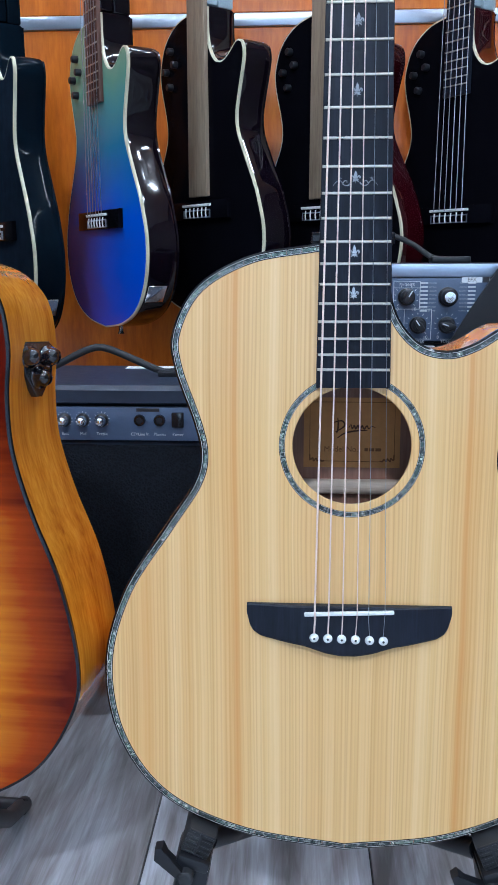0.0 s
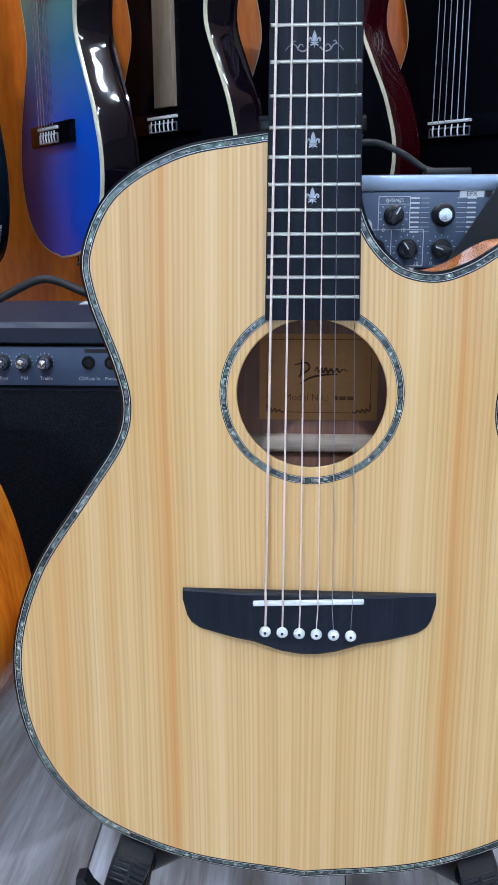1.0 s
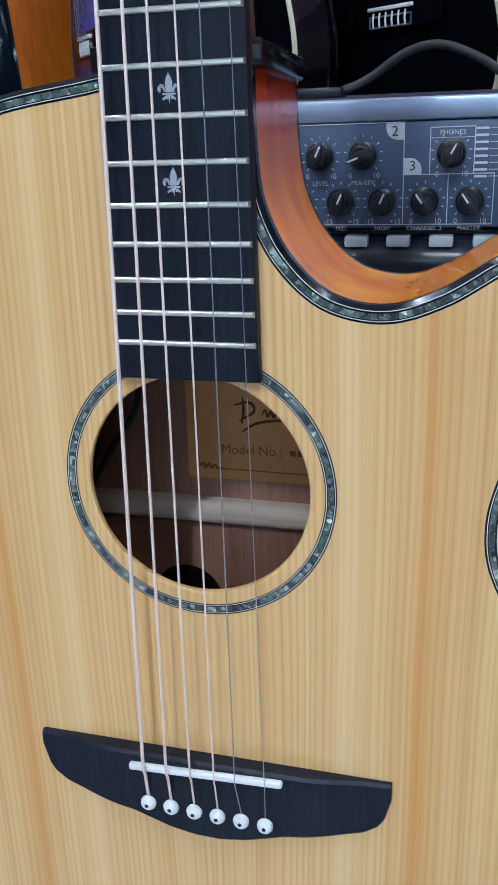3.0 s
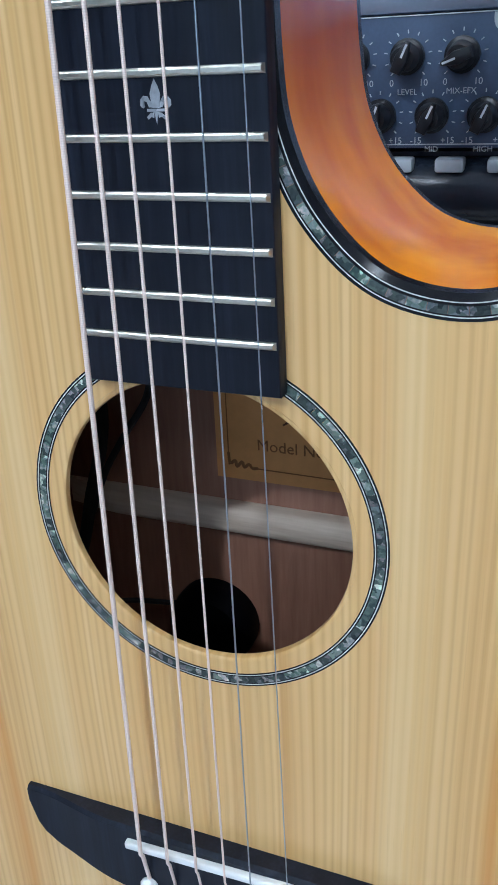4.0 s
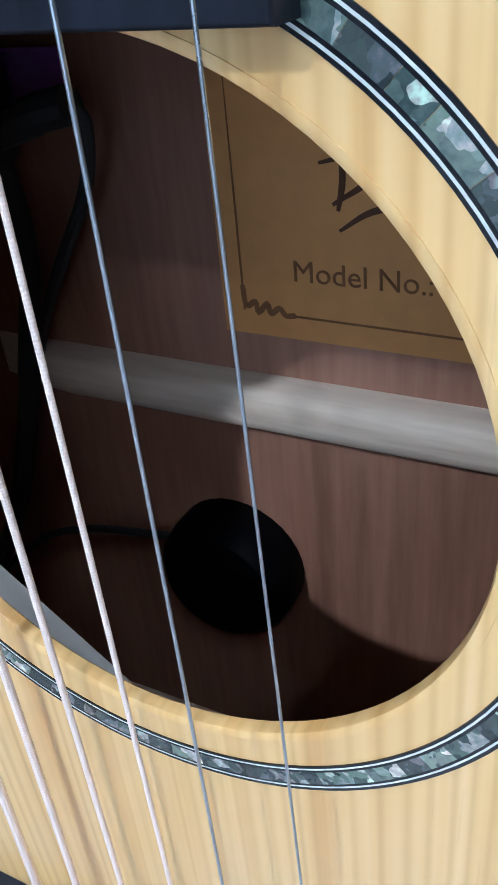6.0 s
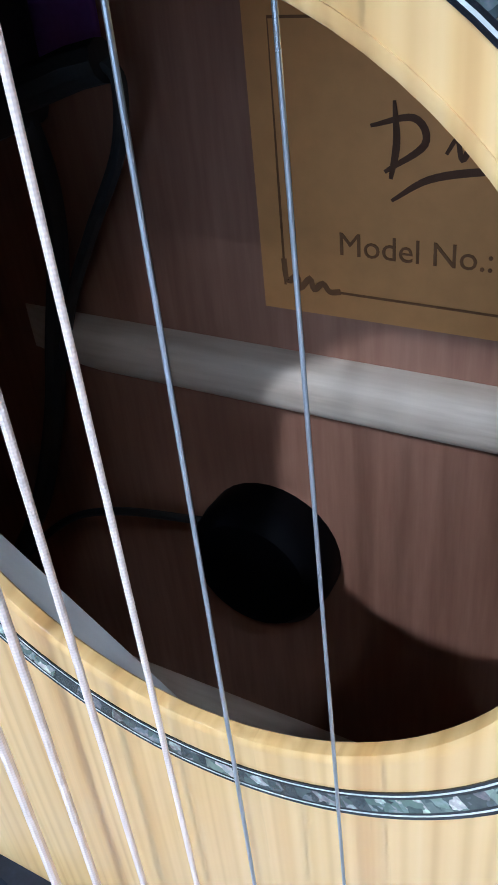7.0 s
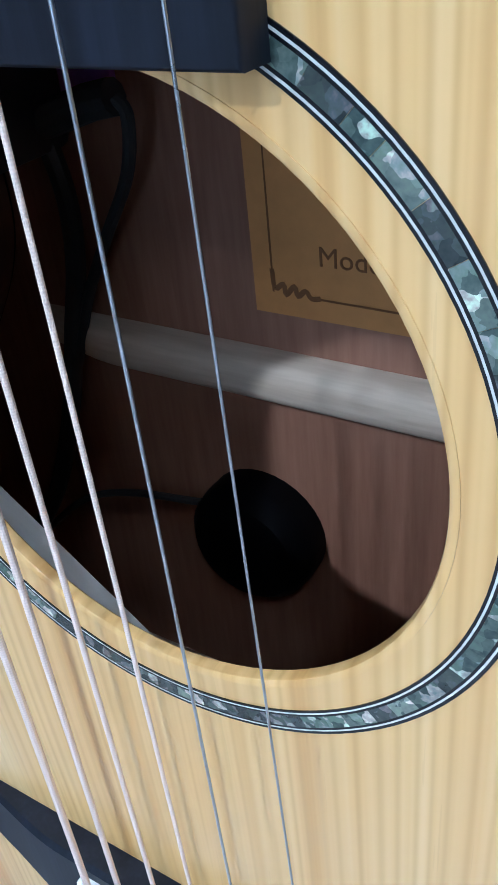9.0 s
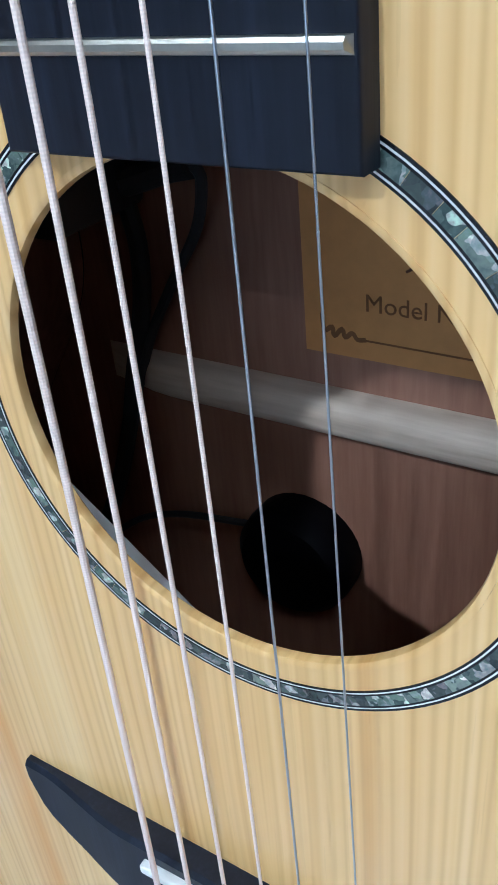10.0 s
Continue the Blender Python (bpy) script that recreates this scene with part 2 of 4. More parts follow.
PUCK_BLACK = plain("black_puck_plastic", (0.002, 0.002, 0.003), 0.5, spec=0.06)
MATT_BLACK = plain("matt_black_plastic", (0.009, 0.010, 0.014), 0.42)
RUBBER = plain("black_rubber", (0.02, 0.021, 0.024), 0.65, scale=120, bump=0.3)
GLOSS_BLACK = plain("black_lacquer", (0.003, 0.003, 0.005), 0.10, coat=0.0, bump=0.0, spec=0.025)
PURPLE_BLACK = plain("black_purple_lacquer", (0.003, 0.0015, 0.004), 0.05, coat=0.15, bump=0.0)
# window reflection on dark glossy heels and necks, put into the base colour
HEEL_REFLECTION = plain("heel_window_reflection", (0.40, 0.50, 0.56), 0.15, coat=0.4, bump=0.0)
WINE = plain("wine_red_lacquer", (0.024, 0.0012, 0.003), 0.05, coat=0.3, bump=0.0)
DEEP_GREEN = plain("dark_green_lacquer", (0.003, 0.007, 0.012), 0.08, coat=0.0, bump=0.0, spec=0.05)
TAN_WOOD = figured("pale_walnut", (0.18, 0.128, 0.085), (0.28, 0.21, 0.145), (0.36, 0.28, 0.20), (8, 8, 0.6), 1.0, 0.5)
DARK_NECK = figured("rosewood_neck", (0.05, 0.018, 0.012), (0.09, 0.035, 0.022), (0.13, 0.055, 0.035), (8, 8, 0.7), 1.0, 0.4)
CHROME = plain("chrome", (0.8, 0.81, 0.83), 0.15, 1.0, 0.05)
GREY_PANEL = plain("grey_panel_paint", (0.066, 0.098, 0.170), 0.42, scale=90)
AMP_TRIM = plain("anodised_trim", (0.36, 0.45, 0.60), 0.38, 0.6, 0.08)
ALU = plain("brushed_aluminium", (0.50, 0.55, 0.64), 0.33, 0.9, 0.08)
AMP_VINYL = plain("amp_vinyl", (0.026, 0.036, 0.060), 0.45, scale=150, bump=0.5, spec=0.35)
AMP_ROLL = plain("amp_roll_plastic", (0.016, 0.022, 0.034), 0.22, coat=0.4)
KNOB_GLOSS = plain("black_chrome_knob", (0.006, 0.006, 0.008), 0.08, coat=0.5, bump=0.0)
AMP_GLOSS = plain("amp_gloss_plastic", (0.012, 0.014, 0.018), 0.16, coat=0.4)
PRINT = plain("white_print", (0.62, 0.66, 0.70), 0.5, var=0.05)
PAPER_WHITE = plain("white_paper", (0.75, 0.78, 0.82), 0.6, var=0.04)
GRILLE = grille_cloth()
PANEL_WOOD = figured("orange_laminate", (0.54, 0.105, 0.006), (0.70, 0.165, 0.010), (0.82, 0.235, 0.018), (5.5, 1, 0.9), 0.5, 0.28, 0.25, rnd=0.1)
FLOOR_M = laminate_floor()
WALL_PAINT = plain("grey_wall_paint", (0.085, 0.083, 0.082), 0.7, var=0.04, scale=4)
CEIL_PAINT = plain("ceiling_paint", (0.7, 0.7, 0.7), 0.8, var=0.04, scale=4)
SHELF_GREY = plain("pale_plastic", (0.55, 0.60, 0.66), 0.3, var=0.08)
CLOTH_BLACK = plain("black_webbing", (0.005, 0.006, 0.010), 0.8, scale=220, bump=0.6)
FLAME = figured("flamed_maple_side", (0.38, 0.115, 0.008), (0.60, 0.235, 0.016), (0.76, 0.36, 0.035), (15, 15, 0.45), 0.3, 0.16, 0.4, wave=0.05)
BURST = sunburst()
TEAL = teal_blue()
# colour of the purple glow inside the body
VIOLET = plain("violet_glow_colour", (0.34, 0.13, 0.58), 0.85, scale=100)
PRINT_DARK = plain("dark_print", (0.02, 0.02, 0.025), 0.5)


def clear_glass():
    k = Nodes("window_glass")
    k.set(Base__Color=(1, 1, 1, 1), Roughness=0.0, Transmission__Weight=1.0, IOR=1.02)
    return k.mat


GLASS = clear_glass()


def glow(name, col, power):
    k = Nodes(name)
    k.set(Base__Color=(*col, 1), Emission__Color=(*col, 1), Emission__Strength=power)
    return k.mat


SPOT = glow("spot_diffuser", (0.87, 0.93, 1.0), 1400.0)
LED = glow("led_diffuser", (0.84, 0.92, 1.0), 138.0)


# ---------------------------------------------------------------- mesh helpers
def part(name, bm, material, parent, label="", m=None, kind=""):
    """Links a bmesh as one mesh object under a thing or a part."""
    me = bpy.data.meshes.new(name)
    bmesh.ops.recalc_face_normals(bm, faces=bm.faces)
    for f in bm.faces:
        f.smooth = True
    for e in bm.edges:
        if len(e.link_faces) != 2 or e.calc_face_angle(3.0) > 0.62:
            e.smooth = False
    bm.to_mesh(me)
    bm.free()
    me.materials.append(material)
    ob = new(name, me)
    ob.parent = parent
    if m is not None:
        ob.matrix_basis = m
    if label or kind:
        tagged(ob, label, kind=kind)
    return ob


def again(ob, m):
    """Another object on the same mesh, under the same parent."""
    o = ob.copy()
    scene.collection.objects.link(o)
    o.matrix_basis = m
    return o


def thing(name, m, label, category, group=""):
    e = new(name)
    e.empty_display_size = 0.05
    e.matrix_basis = m
    return tagged(e, label, category, group)


def box(x0, x1, y0, y1, z0, z1, bev=0.0, seg=2, bm=None):
    own = bmesh.new()
    bmesh.ops.create_cube(own, size=1.0)
    for v in own.verts:
        v.co = Vector(((x0 + x1) / 2 + v.co.x * (x1 - x0), (y0 + y1) / 2 + v.co.y * (y1 - y0), (z0 + z1) / 2 + v.co.z * (z1 - z0)))
    if bev:
        bmesh.ops.bevel(own, geom=list(own.edges), offset=bev, segments=seg, profile=0.5, affect="EDGES")
    return join(bm, own)


def join(bm, own):
    if bm is None:
        return own
    me = bpy.data.meshes.new("tmp")
    own.to_mesh(me)
    own.free()
    bm.from_mesh(me)
    bpy.data.meshes.remove(me)
    return bm


def shift(bm, m):
    bmesh.ops.transform(bm, matrix=m, verts=bm.verts)
    return bm


def prism(poly, y0, y1, bev=0.0, bm=None):
    """A flat shape in x and z, from depth y0 to y1, with its front edge eased."""
    own = bmesh.new()
    a = [own.verts.new((x, y0, z)) for x, z in poly]
    b = [own.verts.new((x, y1, z)) for x, z in poly]
    front = own.faces.new(a)
    own.faces.new(b[::-1])
    for i in range(len(a)):
        j = (i + 1) % len(a)
        own.faces.new((a[j], a[i], b[i], b[j]))
    if bev:
        bmesh.ops.bevel(own, geom=list(front.edges), offset=bev, segments=2, profile=0.5, affect="EDGES")
    bmesh.ops.triangulate(own, faces=[f for f in own.faces if len(f.verts) > 4])
    return join(bm, own)


def band(outer, inner, y0, y1, bm=None, closed=True, y0b=None):
    """A strip between two loops in x and z, y0 to y1 deep."""
    own = bmesh.new()
    y0b = y0 if y0b is None else y0b
    rows = [[own.verts.new((x, y, z)) for x, z in loop] for loop, y in ((outer, y0), (inner, y0b), (inner, y1), (outer, y1))]
    n = len(outer)
    for i in range(n if closed else n - 1):
        j = (i + 1) % n
        for r in range(4):
            q, w = rows[r], rows[(r + 1) % 4]
            own.faces.new((q[i], q[j], w[j], w[i]))
    if not closed:
        own.faces.new([r[0] for r in rows])
        own.faces.new([r[-1] for r in rows])
    return join(bm, own)


def plate(outer, y0, y1, hole=None):
    """A board of free outline, with a hole through it where one is given."""
    bm = bmesh.new()
    loops = [outer] + ([hole] if hole else [])
    made = []
    for y in (y0, y1):
        vs, es = [], []
        for loop in loops:
            v = [bm.verts.new((x, y, z)) for x, z in loop]
            vs.append(v)
            es += [bm.edges.new((v[i], v[(i + 1) % len(v)])) for i in range(len(v))]
        bmesh.ops.triangle_fill(bm, use_beauty=True, edges=es)
        made.append(vs)
    for a, b in zip(*made):
        for i in range(len(a)):
            j = (i + 1) % len(a)
            bm.faces.new((a[i], a[j], b[j], b[i]))
    return bm


def tube(path, radius, sides=10, bm=None, taper=None):
    """A round rod along a path of points."""
    own = bmesh.new()
    pts = [Vector(p) for p in path]
    rings = []
    for i, p in enumerate(pts):
        d = (pts[min(i + 1, len(pts) - 1)] - pts[max(i - 1, 0)]).normalized()
        a = d.cross(Vector((0.3, 1, 0.2))).normalized()
        b = d.cross(a)
        r = radius if taper is None else radius * taper[i]
        rings.append([own.verts.new(p + r * (math.cos(q) * a + math.sin(q) * b)) for q in (2 * math.pi * k / sides for k in range(sides))])
    for u, v in zip(rings, rings[1:]):
        for k in range(sides):
            own.faces.new((u[k], u[(k + 1) % sides], v[(k + 1) % sides], v[k]))
    own.faces.new(rings[0])
    own.faces.new(rings[-1][::-1])
    return join(bm, own)


def lathe(profile, axis="y", sides=24, bm=None):
    """A turned shape: (radius, along) pairs about the y axis, the front being -y."""
    own = bmesh.new()
    rings = []
    for r, h in profile:
        ring = []
        for k in range(sides):
            q = 2 * math.pi * k / sides
            x, z = max(r, 1e-5) * math.cos(q), max(r, 1e-5) * math.sin(q)
            ring.append(own.verts.new({"y": (x, h, z), "z": (x, z, h), "x": (h, x, z)}[axis]))
        rings.append(ring)
    for u, v in zip(rings, rings[1:]):
        for k in range(sides):
            own.faces.new((u[k], u[(k + 1) % sides], v[(k + 1) % sides], v[k]))
    own.faces.new(rings[0])
    own.faces.new(rings[-1][::-1])
    return join(bm, own)


def spline(ctrl, per=10, closed=False):
    """Catmull-Rom through a few control points."""
    p = [Vector(c) for c in ctrl]
    n = len(p)
    out = []
    for i in range(n if closed else n - 1):
        a = p[(i - 1) % n] if closed or i > 0 else 2 * p[0] - p[1]
        b, c = p[i], p[(i + 1) % n]
        d = p[(i + 2) % n] if closed or i + 2 < n else 2 * p[-1] - p[-2]
        for k in range(per):
            t = k / per
            out.append(0.5 * ((2 * b) + (c - a) * t + (2 * a - 5 * b + 4 * c - d) * t * t + (3 * b - a - 3 * c + d) * t ** 3))
    if not closed:
        out.append(p[-1])
    return out


def inset(loop, d):
    """The loop moved inwards by d (loops run clockwise as seen from the front)."""
    n = len(loop)
    out = []
    for i in range(n):
        t = loop[(i + 1) % n] - loop[i - 1]
        nrm = Vector((t.y, -t.x)).normalized()
        out.append(loop[i] + nrm * d)
    return out


def circle(cx, cz, r, n=96, a0=0.0, a1=360.0):
    full = abs(a1 - a0) >= 360
    return [Vector((cx + r * math.cos(radians(a0 + (a1 - a0) * k / (n if full else n - 1))), cz + r * math.sin(radians(a0 + (a1 - a0) * k / (n if full else n - 1))))) for k in range(n)]


def words(text, size, material, parent, m, name="lettering", label="", depth=0.00006, align="CENTER"):
    """Letters of the built-in font as a thin mesh; m takes the flat text (x right, y up) to its place."""
    cu = bpy.data.curves.new(name, "FONT")
    cu.body, cu.size, cu.extrude, cu.align_x, cu.align_y, cu.resolution_u = text, size, depth, align, "CENTER", 3
    tmp = bpy.data.objects.new("tmp", cu)
    me = bpy.data.meshes.new_from_object(tmp)
    me.name = name
    bpy.data.objects.remove(tmp)
    bpy.data.curves.remove(cu)
    me.materials.clear()
    me.materials.append(material)
    ob = new(name, me)
    ob.parent, ob.matrix_basis = parent, m
    if label:
        tagged(ob, label)
    return ob


FACE_ON = pose(0, 0, 0, 90, 0, 0)  # lays flat text upright, facing -y


# ---------------------------------------------------------------- room
WIN = (-1.7, 1.7, 0.35, 2.35)


def wall_with_window(x0, x1, y, h):
    xa, xb, za, zb = WIN
    bm = box(x0, xa, y - 0.12, y, 0, h)
    box(xb, x1, y - 0.12, y, 0, h, bm=bm)
    box(xa, xb, y - 0.12, y, 0, za, bm=bm)
    return box(xa, xb, y - 0.12, y, zb, h, bm=bm)


def shop_window(y):
    xa, xb, za, zb = WIN
    w = tagged(new("window_1"), "large aluminium-framed shop window", "window", kind="structure")
    w.matrix_basis = pose(0, y - 0.06, 0)
    fr = [Vector(v) for v in ((xa, za), (xa, zb), (xb, zb), (xb, za))]
    part("window_frame", band(fr, inset(fr, 0.06), -0.03, 0.03), ALU, w)
    for x in (-0.55, 0.55):
        part("mullion", box(x - 0.025, x + 0.025, -0.03, 0.03, za + 0.06, zb - 0.06), ALU, w)
    for p0, p1 in ((xa + 0.06, -0.58), (-0.52, 0.52), (0.58, xb - 0.06)):
        g = part("pane", box(p0, p1, -0.004, 0.004, za + 0.06, zb - 0.06), GLASS, w)
        g.visible_shadow = False
    lamp = bpy.data.lights.new("window_daylight", "AREA")
    lamp.shape, lamp.size, lamp.size_y, lamp.energy, lamp.color = "RECTANGLE", xb - xa, zb - za, 28.0, (0.60, 0.78, 1.0)
    new("window_daylight", lamp).matrix_basis = look((0, y - 0.16, (za + zb) / 2), (0, 0, (za + zb) / 2))


def room():
    x0, x1, y0, y1, h = -2.6, 2.6, -3.8, 0.95, 2.75
    fl = part("floor", box(x0, x1, y0, y1, -0.10, -0.006), MATT_BLACK, None)
    tagged(fl, "grey-brown wood-grain laminate floor", "floor", kind="structure")
    # laminate boards run towards the back wall
    for i in range(22):
        xa = x0 + i * 0.24
        for j in range(5):
            ya = y0 + j * 1.28 - (i % 3) * 0.42
            a, b = max(ya, y0), min(ya + 1.277, y1)
            if b - a > 0.05 and xa + 0.2385 <= x1 + 0.1:
                part("plank", box(xa, min(xa + 0.2385, x1), a, b, -0.006, 0.0, 0.0008, 1), FLOOR_M, fl)
    c = part("ceiling", box(x0, x1, y0, y1, h, h + 0.1), CEIL_PAINT, None)
    tagged(c, "plain pale shop ceiling", "ceiling", kind="structure")
    w = part("wall_north", box(x0, x1, y1 + 0.02, y1 + 0.14, 0, h), WALL_PAINT, None)
    tagged(w, "orange wood-laminate panel wall with a metal rail", "wall", kind="structure")
    for za, zb in (((0, RAIL_Z - 0.012), (RAIL_Z + 0.012, 1.75), (1.758, h))):
        for xa, xb in ((x0, -0.953), (-0.95, 0.9), (0.903, x1)):
            part("panel", box(xa, xb, y1, y1 + 0.02, za, zb, 0.0015, 1), PANEL_WOOD if xb - xa < 2 and xa > -1.4 else WALL_PAINT, w)
    part("rail", box(x0, x1, y1 - 0.004, y1 + 0.02, RAIL_Z - 0.0115, RAIL_Z + 0.0115, 0.003), ALU, w, "brushed aluminium rail")
    ws = part("wall_south", wall_with_window(x0, x1, y0, h), WALL_PAINT, None)
    tagged(ws, "dark grey painted wall round a shop window", "wall", kind="structure")
    for n, b in (("wall_west", (x0 - 0.12, x0, y0, y1, 0, h)), ("wall_east", (x1, x1 + 0.12, y0, y1, 0, h))):
        tagged(part(n, box(*b), WALL_PAINT, None), "plain dark grey painted shop wall", "wall", kind="structure")
    return h


RAIL_Z = 1.035
CEIL_H = room()
shop_window(-3.8)


def downlight(x, y, lit):
    t = thing("ceiling_light", pose(x, y, CEIL_H), "round white ceiling downlight, switched on", "ceiling light")
    part("ring", lathe([(0.073, -0.002), (0.080, -0.014), (0.100, -0.014), (0.105, -0.001)], axis="z", sides=32), CHROME, t)
    part("diffuser", lathe([(0.0, -0.010), (0.070, -0.010), (0.072, -0.004), (0.0, -0.003)], axis="z", sides=32), lit, t)
    return t


def batten(x, y, turn):
    t = thing("ceiling_light", pose(x, y, CEIL_H, 0, 0, turn), "white LED batten with four glowing lenses on the ceiling", "ceiling light", "LED battens")
    part("housing", box(-0.62, 0.62, -0.045, 0.045, -0.030, 0.0, 0.004), CEIL_PAINT, t)
    for x in (-0.48, -0.16, 0.16, 0.48):
        part("diffuser", box(x - 0.08, x + 0.08, -0.035, 0.035, -0.052, -0.0302, 0.010, 3), LED, t, "glowing white diffuser")
    return t


downlight(-0.28, -2.35, SPOT)
for lx, ly, turn in ((1.05, -0.95, 90), (-1.05, -0.95, 90), (1.6, -2.9, 0), (-0.95, 0.38, 0), (0.75, 0.38, 0)):
    batten(lx, ly, turn)


# ---------------------------------------------------------------- the acoustic guitar
def body_outline(per=9):
    """Single-cutaway body, clockwise from the foot of the neck's bass side."""
    left = [(0, -211), (-85, -199), (-152, -168), (-190, -115), (-200, -50), (-183, 12), (-147, 68), (-125, 102), (-119.5, 125),
            (-124.5, 150), (-139.5, 193), (-141, 222), (-122, 257), (-81, 280), (-29, 289)]
    horn = [(27.0, 289), (27.4, 263), (30, 244), (38.7, 226), (54, 212), (74, 208), (93, 214), (112, 225.5), (125, 229), (137, 224.5), (142.5, 210)]
    right = [(-x, z) for x, z in left[10:0:-1]]
    a = spline([Vector(v) / 1000 for v in left], per)
    b = spline([Vector(v) / 1000 for v in horn + right + [left[0]]], per)
    return a + b[:-1]


HOLE = (0.0002, 0.1331, 0.0469)
Z_END = 0.1791


def fret_z(n):
    return 0.650 * 2 ** (-n / 12)


def board_half(z):
    return 0.0263 + (z - 0.325) * -0.0129 + 0.0004


def fleur(cx, cz, s, y0, y1):
    """A fleur-de-lis: centre petal, two curled leaves, a bar and a foot."""
    def petal(pts):
        return prism([(cx + x * s, cz + z * s) for x, z in pts], y0, y1)
    bm = petal([(0, .62), (.09, .44), (.15, .26), (.13, .08), (.07, -.08), (-.07, -.08), (-.13, .08), (-.15, .26), (-.09, .44)])
    for q in (1, -1):
        leaf = [(.07, -.08), (.13, .06), (.22, .20), (.34, .22), (.44, .12), (.45, -.02), (.37, -.09), (.31, -.05), (.36, .03), (.32, .10), (.25, .06), (.20, -.06)]
        join(bm, petal([(q * x, z) for x, z in (leaf if q > 0 else leaf[::-1])]))
        foot = [(.05, -.18), (.16, -.20), (.28, -.30), (.24, -.36), (.15, -.30), (.07, -.32)]
        join(bm, petal([(q * x, z) for x, z in (foot if q > 0 else foot[::-1])]))
    join(bm, petal([(-.26, -.10), (.26, -.10), (.26, -.17), (-.26, -.17)]))
    join(bm, petal([(-.05, -.18), (.05, -.18), (.0, -.48)]))
    return bm


def acoustic_guitar():
    g = thing("acoustic_guitar", G, "natural spruce-top cutaway acoustic guitar with abalone trim on a stand", "guitar")
    out = body_outline()
    depth = 0.098

    def tapered(bm):
        """The body grows shallower towards the neck."""
        for v in bm.verts:
            if v.co.y > 0.05:
                v.co.y -= 0.2 * max(0.0, v.co.z - 0.165)
        return bm
    hole = circle(HOLE[0], HOLE[1], HOLE[2] + 0.0005, 96)
    # soundboard inside the trim, 2.6 mm thick
    trim = 0.0066
    part("soundboard", plate(inset(out, trim), 0, 0.0026, hole[::-1]), SPRUCE, g, "pale book-matched spruce top with amber streaks")
    part("top_lining", band(inset(out, trim), inset(out, 0.0018), 0.0007, 0.0026), MAHOGANY, g)
    # edge trim from the rim inwards: black binding, white line, black line, shell, black, white and black lines
    edge = [0.0, 0.0018, 0.0021, 0.0028, 0.0051, 0.0055, 0.0058, trim]
    bm = band(out, inset(out, edge[1]), 0.0012, 0.0052, y0b=-0.0002)
    part("binding", bm, BLACK_BIND, g, "glossy black edge binding")
    part("purfling", band(inset(out, edge[1]), inset(out, edge[2]), -0.0002, 0.0006), WHITE_LINE, g, "thin white line")
    bm = band(inset(out, edge[2]), inset(out, edge[3]), -0.0002, 0.0006)
    band(inset(out, edge[4]), inset(out, edge[5]), -0.0001, 0.0006, bm)
    band(inset(out, edge[6]), inset(out, edge[7]), -0.0001, 0.0006, bm)
    part("black_purfling", bm, BLACK_BIND, g)
    part("inner_purfling", band(inset(out, edge[5]), inset(out, edge[6]), -0.0001, 0.0006), WHITE_LINE, g)
    a, b = inset(out, edge[3]), inset(out, edge[4])
    n, step = len(out), 2
    for i in range(0, n, step):
        ids = [(i + k) % n for k in range(step + 1)]
        oo, ii = [a[k] for k in ids], [b[k] for k in ids]
        oo[-1] = oo[-1].lerp(oo[-2], 0.06)
        ii[-1] = ii[-1].lerp(ii[-2], 0.06)
        part("shell_inlay", band(oo, ii, -0.0001, 0.0006, closed=False), SHELL, g)
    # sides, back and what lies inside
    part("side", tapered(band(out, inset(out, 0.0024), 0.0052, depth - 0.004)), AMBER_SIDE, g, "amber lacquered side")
    part("inner_side", tapered(band(inset(out, 0.0025), inset(out, 0.0034), 0.0036, depth - 0.004)), MAHOGANY, g)
    part("back_binding", tapered(band(out, inset(out, 0.003), depth - 0.004, depth)), BLACK_BIND, g)
    bm = plate(inset(out, 0.003), depth - 0.003, depth)
    bmesh.ops.bisect_plane(bm, geom=bm.verts[:] + bm.edges[:] + bm.faces[:], plane_co=(0, 0, 0.165), plane_no=(0, 0, 1))
    part("back", tapered(bm), MAHOGANY, g, "mahogany back")
    for z in (0.0828, -0.055):
        w = 0.112 if z > 0 else 0.18
        bm = bmesh.new()
        rings = []
        for k in range(33):
            x = -w + 2 * w * k / 32
            hgt = 0.0002 + 0.0086 * min(1.0, (w - abs(x)) / (0.22 * w)) ** 0.8
            rings.append([bm.verts.new((x, depth - 0.003 - hgt * max(0.0, math.sin(q)) ** 0.5, z + 0.0066 * math.cos(q))) for q in (math.pi * i / 10 for i in range(11))])
        for u, v in zip(rings, rings[1:]):
            for i in range(10):
                bm.faces.new((u[i], u[i + 1], v[i + 1], v[i]))
            bm.faces.new((u[10], u[0], v[0], v[10]))
        bm.faces.new(rings[0]), bm.faces.new(rings[-1][::-1])
        part("brace", tapered(bm), BRACE, g, "pale spruce back brace")
    # paper label
    yb = depth - 0.003
    lab = part("paper_label", box(-0.037, 0.049, yb - 0.0004, yb - 0.0001, 0.100, 0.163), LABEL, g, "tan paper label with dark print")
    yl = yb - 0.0006

    def pressed(bm):
        """Ink lies flat on the paper."""
        for v in bm.verts:
            v.co.y = yl + (v.co.y - yl) * 0.06
    words("Model No.:", 0.0070, FADED_INK, lab, pose(-0.0188, yl, 0.1165) @ FACE_ON, align="LEFT")
    bm = bmesh.new()
